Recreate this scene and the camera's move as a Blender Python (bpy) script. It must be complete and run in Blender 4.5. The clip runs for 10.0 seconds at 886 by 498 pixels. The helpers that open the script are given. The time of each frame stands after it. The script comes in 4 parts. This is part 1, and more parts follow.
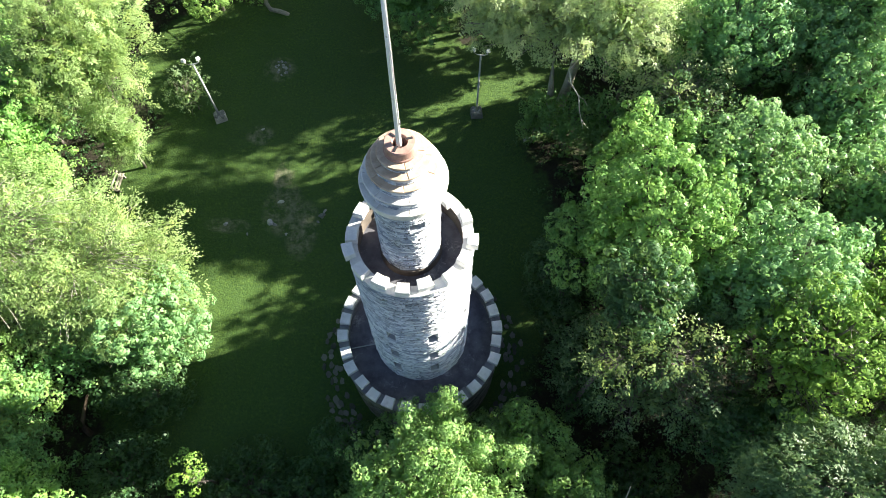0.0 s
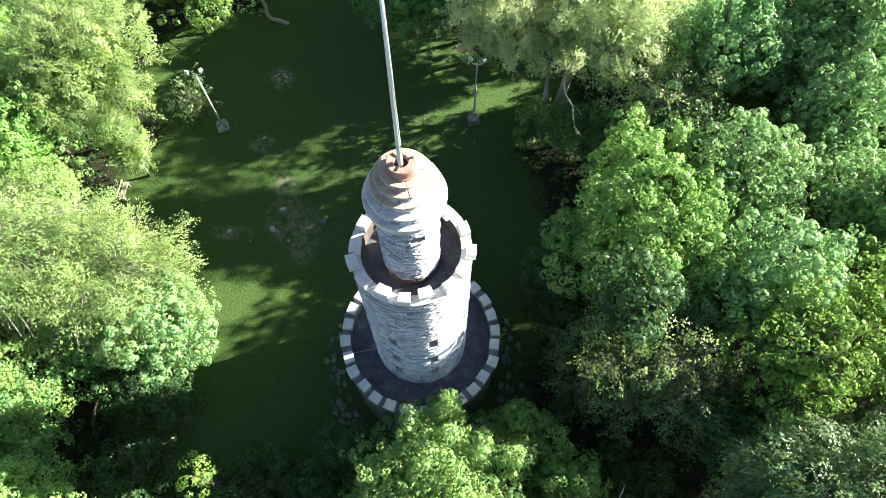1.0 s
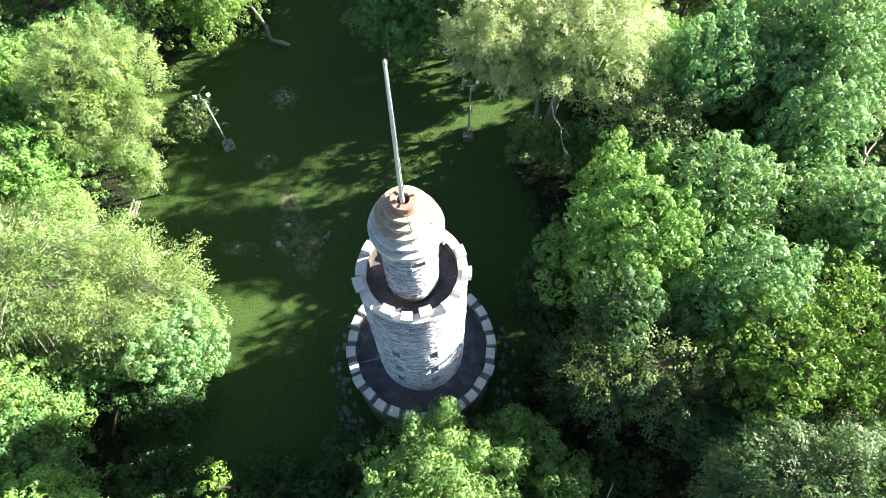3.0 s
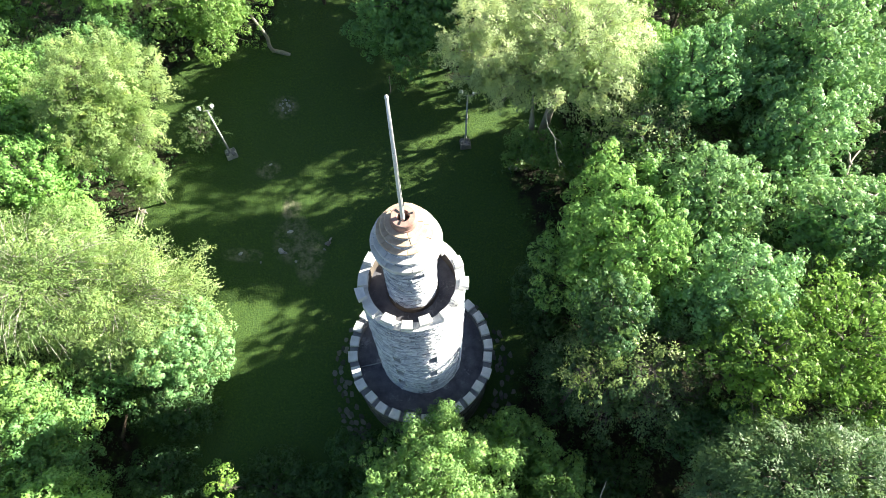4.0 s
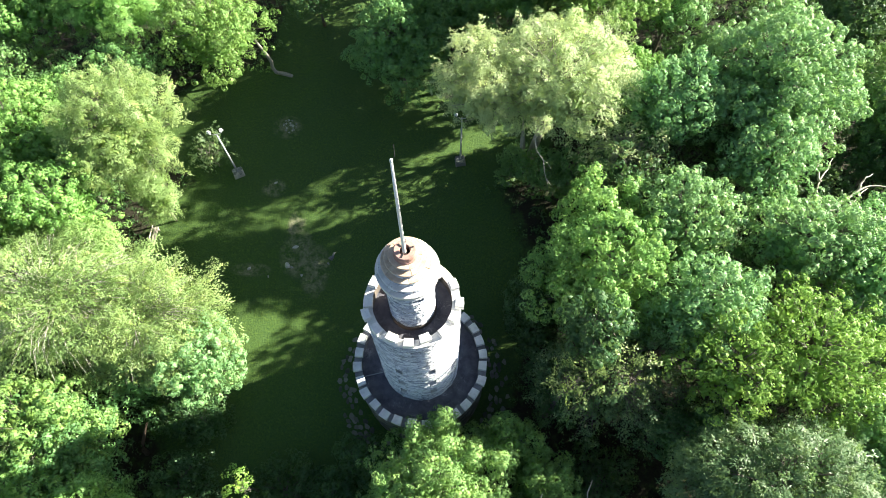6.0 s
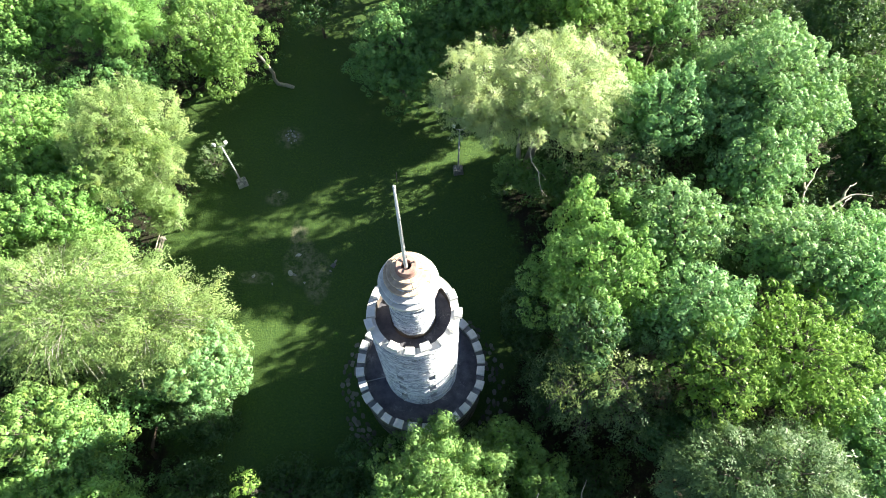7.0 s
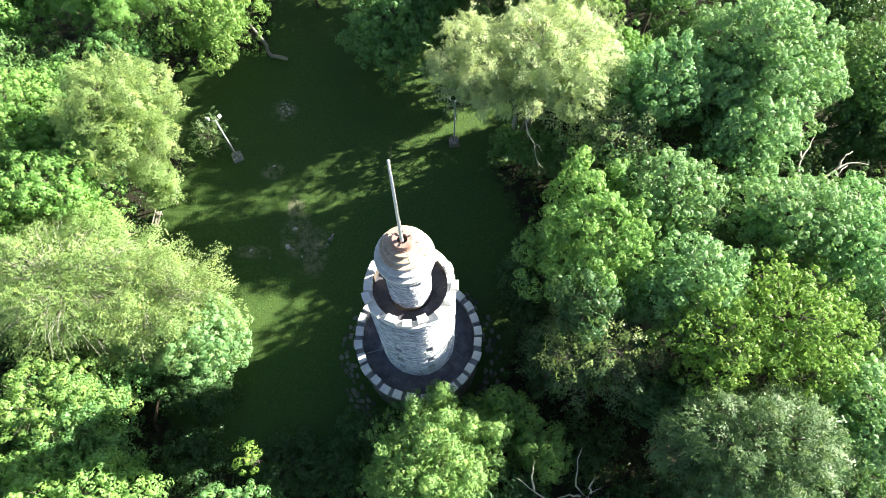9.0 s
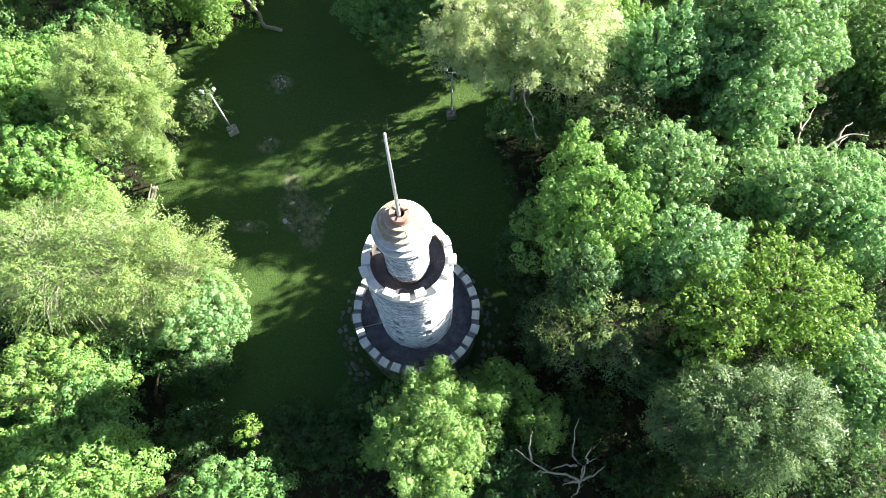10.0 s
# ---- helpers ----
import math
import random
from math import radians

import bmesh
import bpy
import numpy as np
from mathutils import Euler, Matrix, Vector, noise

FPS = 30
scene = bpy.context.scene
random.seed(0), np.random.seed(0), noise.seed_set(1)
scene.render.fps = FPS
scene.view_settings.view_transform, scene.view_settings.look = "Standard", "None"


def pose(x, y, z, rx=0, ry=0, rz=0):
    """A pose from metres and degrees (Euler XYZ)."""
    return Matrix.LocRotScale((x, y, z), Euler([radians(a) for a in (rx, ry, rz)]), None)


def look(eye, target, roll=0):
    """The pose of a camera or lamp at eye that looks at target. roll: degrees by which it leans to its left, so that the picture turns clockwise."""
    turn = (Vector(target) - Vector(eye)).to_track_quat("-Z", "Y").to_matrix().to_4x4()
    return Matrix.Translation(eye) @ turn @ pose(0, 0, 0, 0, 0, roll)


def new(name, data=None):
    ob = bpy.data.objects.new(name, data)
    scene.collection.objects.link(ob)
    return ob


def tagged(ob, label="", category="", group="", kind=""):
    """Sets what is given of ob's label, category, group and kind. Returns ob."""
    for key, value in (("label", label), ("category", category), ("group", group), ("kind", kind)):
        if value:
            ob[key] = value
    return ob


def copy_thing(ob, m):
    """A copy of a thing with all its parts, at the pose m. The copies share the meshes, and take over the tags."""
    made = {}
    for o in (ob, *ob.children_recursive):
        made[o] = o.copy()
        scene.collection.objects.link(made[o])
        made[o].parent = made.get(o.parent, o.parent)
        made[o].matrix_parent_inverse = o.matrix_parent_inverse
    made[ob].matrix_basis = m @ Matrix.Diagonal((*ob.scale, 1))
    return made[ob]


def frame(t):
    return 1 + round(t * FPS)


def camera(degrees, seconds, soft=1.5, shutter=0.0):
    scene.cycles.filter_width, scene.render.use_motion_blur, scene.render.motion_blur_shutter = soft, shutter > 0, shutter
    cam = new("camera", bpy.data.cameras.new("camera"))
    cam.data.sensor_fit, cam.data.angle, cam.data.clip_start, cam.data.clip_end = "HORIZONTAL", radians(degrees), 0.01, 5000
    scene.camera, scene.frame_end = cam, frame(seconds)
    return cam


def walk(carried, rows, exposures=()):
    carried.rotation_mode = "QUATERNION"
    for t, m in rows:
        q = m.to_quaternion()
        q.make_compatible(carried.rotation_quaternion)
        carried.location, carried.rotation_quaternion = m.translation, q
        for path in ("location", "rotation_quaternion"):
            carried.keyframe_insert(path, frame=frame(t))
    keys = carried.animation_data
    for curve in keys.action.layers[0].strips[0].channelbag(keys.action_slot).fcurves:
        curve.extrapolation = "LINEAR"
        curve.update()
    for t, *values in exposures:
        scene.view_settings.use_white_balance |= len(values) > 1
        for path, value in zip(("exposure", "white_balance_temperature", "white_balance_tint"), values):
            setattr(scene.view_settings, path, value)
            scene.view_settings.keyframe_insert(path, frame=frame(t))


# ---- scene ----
cam = camera(70.15, 10.0, soft=0.6)
# seconds, x, y, z, pitch, yaw, roll
ROWS = [
    (0, 0.155, 0.207, 40.461, -64.67, 2.864, -0.182),
    (0.5, 0.107, 0.178, 40.994, -64.715, 2.575, -0.095),
    (1, 0.114, 0.177, 41.643, -64.816, 2.486, -0.298),
    (1.5, 0.117, 0.135, 42.289, -64.846, 2.386, -0.48),
    (2, 0.116, 0.092, 42.957, -64.892, 2.241, -0.55),
    (2.5, 0.106, 0.057, 43.583, -64.885, 2.109, -0.607),
    (4, 0.121, 0.021, 45.72, -65.066, 1.612, -0.657),
    (4.5, 0.135, 0.003, 46.444, -65.266, 1.457, -0.63),
    (5, 0.145, -0.001, 47.219, -65.3, 1.272, -0.6),
    (5.5, 0.143, 0.003, 48.068, -65.336, 1.123, -0.627),
    (6.8, 0.114, -0.039, 50.56, -65.405, 0.676, -0.591),
    (7, 0.11, -0.045, 50.803, -65.416, 0.607, -0.585),
    (7.25, 0.114, -0.067, 50.89, -65.418, 0.558, -0.609),
    (7.5, 0.119, -0.089, 50.905, -65.42, 0.508, -0.633),
    (8, 0.115, -0.059, 50.938, -65.801, 0.377, -0.663),
    (8.5, 0.13, -0.068, 50.958, -66.783, 0.208, -0.621),
    (9, 0.206, -0.013, 50.975, -68.023, 0.187, -0.755),
    (9.5, 0.212, 0.015, 50.942, -69.217, -0.046, -0.636),
    (10, 0.238, 0.02, 50.918, -70.429, -0.21, -0.631),
]
walk(cam, [(t, pose(x, y, z, 90 + pitch, 0, yaw) @ pose(0, 0, 0, 0, 0, roll)) for t, x, y, z, pitch, yaw, roll in ROWS])

# ---- light ----
SUN_AZ, SUN_EL = 20.0, 26.0  # degrees from +x towards +y, and above the horizon
sun_way = Vector((math.cos(radians(SUN_EL)) * math.cos(radians(SUN_AZ)), math.cos(radians(SUN_EL)) * math.sin(radians(SUN_AZ)), math.sin(radians(SUN_EL))))
sun = new("sun", bpy.data.lights.new("sun", "SUN"))
sun.data.energy, sun.data.angle, sun.data.color = 5.0, radians(0.6), (1.0, 0.95, 0.80)
sun.matrix_world = look(sun_way * 120, (0, 0, 0))
world = bpy.data.worlds.new("sky")
scene.world = world
world.use_nodes = True
sky = world.node_tree.nodes.new("ShaderNodeTexSky")
sky.sky_type, sky.sun_disc = "NISHITA", False
sky.sun_elevation, sky.sun_rotation = radians(SUN_EL), radians(90 - SUN_AZ)
world.node_tree.links.new(sky.outputs[0], world.node_tree.nodes["Background"].inputs[0])
world.node_tree.nodes["Background"].inputs[1].default_value = 0.040
scene.view_settings.exposure = 2.31

# ---- materials ----


class Nodes:
    """A small helper that chains the nodes of one material."""

    def __init__(self, name):
        self.m = bpy.data.materials.new(name)
        self.m.use_nodes = True
        self.t = self.m.node_tree
        self.bsdf = self.t.nodes["Principled BSDF"]

    def add(self, kind, **values):
        n = self.t.nodes.new(kind)
        for key, value in values.items():
            n.inputs[key.replace("_", " ")].default_value = value
        return n

    def link(self, a, b):
        self.t.links.new(a, b)

    def coords(self):
        return self.add("ShaderNodeTexCoord").outputs["Object"]

    def noise(self, scale, detail=4.0, rough=0.6, where=None, distortion=0.0):
        n = self.add("ShaderNodeTexNoise", Scale=scale, Detail=detail, Roughness=rough, Distortion=distortion)
        self.link(where if where else self.coords(), n.inputs["Vector"])
        return n.outputs["Fac"]

    def ramp(self, fac, *stops):
        n = self.add("ShaderNodeValToRGB")
        e = n.color_ramp.elements
        while len(e) < len(stops):
            e.new(0.5)
        for i, (p, c) in enumerate(stops):
            e[i].position, e[i].color = p, (*c, 1)
        self.link(fac, n.inputs[0])
        return n.outputs[0]

    def mix(self, fac, a, b, blend="MIX"):
        n = self.t.nodes.new("ShaderNodeMix")
        n.data_type, n.blend_type = "RGBA", blend
        for value, i in ((fac, 0), (a, 6), (b, 7)):
            if isinstance(value, (int, float)):
                n.inputs[i].default_value = value
            elif isinstance(value, tuple):
                n.inputs[i].default_value = (*value, 1)
            else:
                self.link(value, n.inputs[i])
        return n.outputs[2]

    def math(self, op, a, b=0.0, clamp=False):
        n = self.t.nodes.new("ShaderNodeMath")
        n.operation, n.use_clamp = op, clamp
        for i, value in enumerate((a, b)):
            if isinstance(value, (int, float)):
                n.inputs[i].default_value = value
            else:
                self.link(value, n.inputs[i])
        return n.outputs[0]

    def chance(self):
        """A random value for each piece, whether it is an object or an island."""
        a = self.add("ShaderNodeObjectInfo").outputs["Random"]
        b = self.add("ShaderNodeNewGeometry").outputs["Random Per Island"]
        return self.math("FRACT", self.math("ADD", a, b))

    def finish(self, colour, rough=0.8, bump=None, strength=0.3, depth=0.02, metal=0.0):
        if isinstance(colour, tuple):
            self.bsdf.inputs["Base Color"].default_value = (*colour, 1)
        else:
            self.link(colour, self.bsdf.inputs["Base Color"])
        if isinstance(rough, (int, float)):
            self.bsdf.inputs["Roughness"].default_value = rough
        else:
            self.link(rough, self.bsdf.inputs["Roughness"])
        self.bsdf.inputs["Metallic"].default_value = metal
        self.bsdf.inputs["Specular IOR Level"].default_value = 0.3
        if bump is not None:
            b = self.add("ShaderNodeBump", Strength=strength, Distance=depth)
            self.link(bump, b.inputs["Height"])
            self.link(b.outputs[0], self.bsdf.inputs["Normal"])
        return self.m


def stone_material(name, dark, mid, pale):
    n = Nodes(name)
    tone = n.ramp(n.chance(), (0.0, dark), (0.45, mid), (1.0, pale))
    where = n.add("ShaderNodeMapping")
    where.inputs["Scale"].default_value = (1, 1, 3.5)
    n.link(n.coords(), where.inputs["Vector"])
    fine = n.noise(13.0, 7.0, 0.75, where.outputs[0])
    stain = n.noise(0.9, 4.0, 0.6)
    c = n.mix(0.75, tone, n.ramp(fine, (0.3, dark), (0.7, pale)), "OVERLAY")
    c = n.mix(n.ramp(stain, (0.5, (0, 0, 0)), (0.75, (0.45, 0.45, 0.45))), c, (0.16, 0.15, 0.13))
    return n.finish(c, 0.85, fine, 0.9, 0.035)


def concrete_material(name, dark, pale, scuffs=None):
    n = Nodes(name)
    fine, broad = n.noise(22.0, 6.0, 0.7), n.noise(1.7, 5.0, 0.65)
    c = n.ramp(broad, (0.3, dark), (0.62, pale))
    c = n.mix(n.ramp(fine, (0.45, (0, 0, 0)), (0.8, (0.35, 0.35, 0.35))), c, dark)
    speck = n.noise(6.0, 3.0, 0.5)
    c = n.mix(n.ramp(speck, (0.66, (0, 0, 0)), (0.74, (0.6, 0.6, 0.6))), c, (0.2, 0.19, 0.17))
    if scuffs:
        worn = n.math("MULTIPLY", n.noise(4.5, 6.0, 0.8, distortion=1.5), n.noise(0.8, 3.0, 0.6))
        c = n.mix(n.ramp(worn, (0.29, (0, 0, 0)), (0.37, (0.6, 0.6, 0.6))), c, scuffs)
    return n.finish(c, 0.8, fine, 0.35, 0.01)


def leaf_material(name, dark, mid, pale, through_light):
    n = Nodes(name)
    geo = n.add("ShaderNodeNewGeometry")
    soft = lambda c: tuple(0.5 * a + 0.5 * b for a, b in zip(c, mid))
    leaf = n.ramp(geo.outputs["Random Per Island"], (0.0, soft(dark)), (0.5, mid), (1.0, soft(pale)))
    clump = n.noise(2.2, 3.0, 0.6)
    c = n.mix(n.ramp(clump, (0.35, (0, 0, 0)), (0.7, (0.6, 0.6, 0.6))), leaf, pale)
    young = n.noise(1.3, 2.0, 0.5)
    c = n.mix(n.ramp(young, (0.5, (0, 0, 0)), (0.68, (0.55, 0.55, 0.55))), c, (pale[0] * 1.12, pale[1] * 1.0, pale[2] * 0.6))
    tree = n.add("ShaderNodeObjectInfo").outputs["Random"]
    hue = n.add("ShaderNodeHueSaturation", Saturation=1.0)
    n.link(n.math("ADD", n.math("MULTIPLY", tree, 0.018), 0.491), hue.inputs["Hue"])
    n.link(n.math("ADD", n.math("MULTIPLY", tree, 0.14), 0.94), hue.inputs["Value"])
    n.link(c, hue.inputs["Color"])
    n.finish(hue.outputs[0], 0.48)
    n.bsdf.inputs["Specular IOR Level"].default_value = 0.4
    lit = n.add("ShaderNodeBsdfTranslucent")
    n.link(n.mix(0.35, hue.outputs[0], (0.34, 0.50, 0.12)), lit.inputs["Color"])
    both = n.add("ShaderNodeMixShader", Fac=through_light)
    n.link(n.bsdf.outputs[0], both.inputs[1])
    n.link(lit.outputs[0], both.inputs[2])
    n.link(both.outputs[0], n.t.nodes["Material Output"].inputs[0])
    return n.m


def bark_material(name, dark, pale):
    n = Nodes(name)
    grain, patch = n.noise(9.0, 6.0, 0.7), n.noise(1.5, 3.0, 0.6)
    c = n.mix(n.ramp(patch, (0.4, (0, 0, 0)), (0.7, (0.7, 0.7, 0.7))), n.ramp(grain, (0.3, dark), (0.7, pale)), pale)
    return n.finish(c, 0.9, grain, 0.8, 0.04)


LEAF = {
    "maple": leaf_material("maple_leaf", (0.049, 0.136, 0.044), (0.109, 0.262, 0.086), (0.220, 0.405, 0.150), 0.41),
    "oak": leaf_material("oak_leaf", (0.070, 0.172, 0.030), (0.146, 0.292, 0.052), (0.265, 0.430, 0.095), 0.41),
    "birch": leaf_material("birch_leaf", (0.125, 0.225, 0.062), (0.228, 0.362, 0.120), (0.355, 0.495, 0.210), 0.48),
    "silver": leaf_material("silver_birch_leaf", (0.250, 0.335, 0.135), (0.415, 0.525, 0.245), (0.580, 0.675, 0.400), 0.50),
    "willow": leaf_material("willow_leaf", (0.108, 0.190, 0.052), (0.205, 0.318, 0.100), (0.325, 0.425, 0.175), 0.40),
    # brighter, yellower copy of the maple leaf, with sunlight in its colour
    "sunny": leaf_material("sunlit_maple_leaf", (0.068, 0.165, 0.040), (0.158, 0.325, 0.085), (0.300, 0.490, 0.155), 0.41),
    "pale": leaf_material("pale_maple_leaf", (0.076, 0.190, 0.072), (0.172, 0.365, 0.146), (0.325, 0.535, 0.255), 0.41),
    "bright": leaf_material("bright_maple_leaf", (0.080, 0.185, 0.055), (0.178, 0.350, 0.108), (0.330, 0.520, 0.190), 0.40),
    "fresh": leaf_material("fresh_leaf", (0.088, 0.210, 0.042), (0.172, 0.350, 0.084), (0.285, 0.470, 0.150), 0.41),
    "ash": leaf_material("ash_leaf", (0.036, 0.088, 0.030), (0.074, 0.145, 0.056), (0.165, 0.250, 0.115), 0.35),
    # darker leaf for low trees and plants: shade of the wood in its colour
    "dark": leaf_material("shade_darkened_leaf", (0.018, 0.056, 0.021), (0.037, 0.102, 0.040), (0.078, 0.168, 0.066), 0.37),
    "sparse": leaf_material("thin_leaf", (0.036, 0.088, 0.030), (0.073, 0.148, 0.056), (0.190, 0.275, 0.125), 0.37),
}
BARK = bark_material("grey_bark", (0.06, 0.05, 0.04), (0.20, 0.18, 0.155))
BARK_PALE = bark_material("pale_bark", (0.16, 0.145, 0.12), (0.42, 0.39, 0.34))
# brown bark made darker, so the bare trunk's deep shade is in the colour
BARK_BROWN = bark_material("shade_brown_bark", (0.028, 0.020, 0.015), (0.10, 0.07, 0.05))
DEADWOOD = bark_material("bleached_dead_wood", (0.24, 0.215, 0.18), (0.52, 0.48, 0.42))
STONE = stone_material("grey_fieldstone", (0.28, 0.30, 0.34), (0.56, 0.58, 0.62), (0.80, 0.81, 0.83))
MORTAR = concrete_material("mortar", (0.07, 0.07, 0.075), (0.16, 0.16, 0.165))
CONCRETE = concrete_material("pale_concrete", (0.50, 0.50, 0.495), (0.74, 0.735, 0.72))
CAP = concrete_material("cap_concrete", (0.48, 0.47, 0.45), (0.72, 0.71, 0.69))
CAP_TAN = concrete_material("tan_stained_concrete", (0.36, 0.265, 0.185), (0.58, 0.47, 0.36))
# shade inside the openings is in this grey, darker than the wall stones
REVEAL = concrete_material("shade_grey_reveal", (0.34, 0.345, 0.355), (0.52, 0.525, 0.535))
# grey of the parapet ring, with the shade of the merlon gaps painted in
BED = concrete_material("shaded_bed", (0.13, 0.135, 0.15), (0.25, 0.255, 0.27))
RUSTY = concrete_material("rust_stained_concrete", (0.20, 0.11, 0.09), (0.42, 0.27, 0.23))
TAR = concrete_material("roof_tar", (0.078, 0.078, 0.095), (0.165, 0.163, 0.185), scuffs=(0.42, 0.42, 0.43))
# dark brown render of the parapet's inner face and the turret foot
INNER = concrete_material("dark_brown_render", (0.085, 0.07, 0.06), (0.16, 0.135, 0.115))
WHITE_PAINT = concrete_material("white_paint", (0.66, 0.66, 0.65), (0.82, 0.82, 0.81))
STEEL = concrete_material("galvanised_steel", (0.32, 0.33, 0.33), (0.48, 0.49, 0.49))
LAMP_GLASS = Nodes("lamp_glass").finish((0.6, 0.62, 0.62), 0.15)
DARK_METAL = Nodes("dark_metal").finish((0.05, 0.05, 0.055), 0.5, metal=0.6)
TIMBER = bark_material("weathered_timber", (0.20, 0.175, 0.145), (0.38, 0.345, 0.30))
ROCK = stone_material("rock", (0.20, 0.20, 0.205), (0.36, 0.36, 0.355), (0.55, 0.54, 0.52))
# rock dimmed in colour for the shade round the tower foot
FLAG = stone_material("shade_dimmed_stone", (0.09, 0.10, 0.085), (0.20, 0.205, 0.19), (0.36, 0.355, 0.335))


def ground_material():
    n = Nodes("lawn_and_woodland_floor")
    where = n.coords()
    blades, tuft, broad, mow = n.noise(38.0, 3.0, 0.7, where), n.noise(5.0, 5.0, 0.7, where), n.noise(0.33, 4.0, 0.6, where), n.noise(1.3, 4.0, 0.65, where)
    grass = n.ramp(tuft, (0.25, (0.004, 0.023, 0.013)), (0.5, (0.012, 0.051, 0.021)), (0.8, (0.080, 0.135, 0.022)))
    grass = n.mix(n.ramp(broad, (0.4, (0, 0, 0)), (0.68, (0.55, 0.55, 0.55))), grass, (0.009, 0.046, 0.021))
    grass = n.mix(n.ramp(blades, (0.35, (0, 0, 0)), (0.75, (0.42, 0.42, 0.42))), grass, (0.215, 0.300, 0.024))
    dry = n.noise(0.8, 5.0, 0.7, where)
    grass = n.mix(n.ramp(dry, (0.5, (0, 0, 0)), (0.7, (0.35, 0.35, 0.35))), grass, (0.058, 0.104, 0.036))
    dirt = n.ramp(tuft, (0.3, (0.17, 0.145, 0.10)), (0.7, (0.40, 0.355, 0.28)))
    xyz = n.add("ShaderNodeSeparateXYZ")
    n.link(where, xyz.inputs[0])

    def spot(x, y, rx, ry):
        """1 in the middle of an oval patch, 0 at its rim."""
        a = n.math("DIVIDE", n.math("SUBTRACT", xyz.outputs[0], x), rx)
        b = n.math("DIVIDE", n.math("SUBTRACT", xyz.outputs[1], y), ry)
        d = n.math("ADD", n.math("MULTIPLY", a, a), n.math("MULTIPLY", b, b))
        return n.math("SUBTRACT", 1.0, d, clamp=True)

    bare = None
    for s in ((-12.6, 22.0, 1.7, 2.4), (-11.0, 20.4, 1.3, 2.6), (-14.9, 35.0, 1.5, 1.4), (-15.4, 28.4, 1.2, 1.0), (-13.0, 24.6, 0.9, 1.6), (-16.5, 20.5, 1.8, 0.7)):
        v = spot(*s)
        bare = v if bare is None else n.math("MAXIMUM", bare, v)
    bare = n.math("MULTIPLY", n.math("MULTIPLY", bare, 1.6, True), n.math("SUBTRACT", n.math("MULTIPLY", mow, 4.6), 1.85, True), True)
    c = n.mix(n.math("MULTIPLY", bare, 0.5), grass, dirt)
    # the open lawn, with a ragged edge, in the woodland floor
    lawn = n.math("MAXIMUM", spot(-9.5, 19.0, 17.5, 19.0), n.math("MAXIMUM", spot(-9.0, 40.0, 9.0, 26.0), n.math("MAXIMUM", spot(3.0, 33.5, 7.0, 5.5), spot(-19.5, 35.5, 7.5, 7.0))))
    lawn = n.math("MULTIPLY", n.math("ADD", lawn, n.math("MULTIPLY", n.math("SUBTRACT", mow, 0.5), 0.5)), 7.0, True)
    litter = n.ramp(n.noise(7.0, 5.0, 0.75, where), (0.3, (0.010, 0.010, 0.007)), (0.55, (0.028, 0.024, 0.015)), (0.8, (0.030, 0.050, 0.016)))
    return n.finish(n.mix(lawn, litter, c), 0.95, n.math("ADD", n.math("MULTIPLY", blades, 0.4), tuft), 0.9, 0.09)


GROUND = ground_material()

# ---- mesh helpers ----


def mesh_of(name, verts, faces, material, smooth=False):
    me = bpy.data.meshes.new(name)
    me.from_pydata([tuple(v) for v in verts], [], faces)
    me.materials.append(material)
    if smooth:
        me.shade_smooth()
    me.update()
    return me


def part(name, me, parent, label="", m=None):
    ob = new(name, me)
    ob.parent = parent
    if m is not None:
        ob.matrix_basis = m
    return tagged(ob, label)


def thing(name, m, label, category, group="", kind=""):
    ob = new(name)
    ob.matrix_basis = m
    ob.empty_display_size = 0.3
    return tagged(ob, label, category, group, kind)


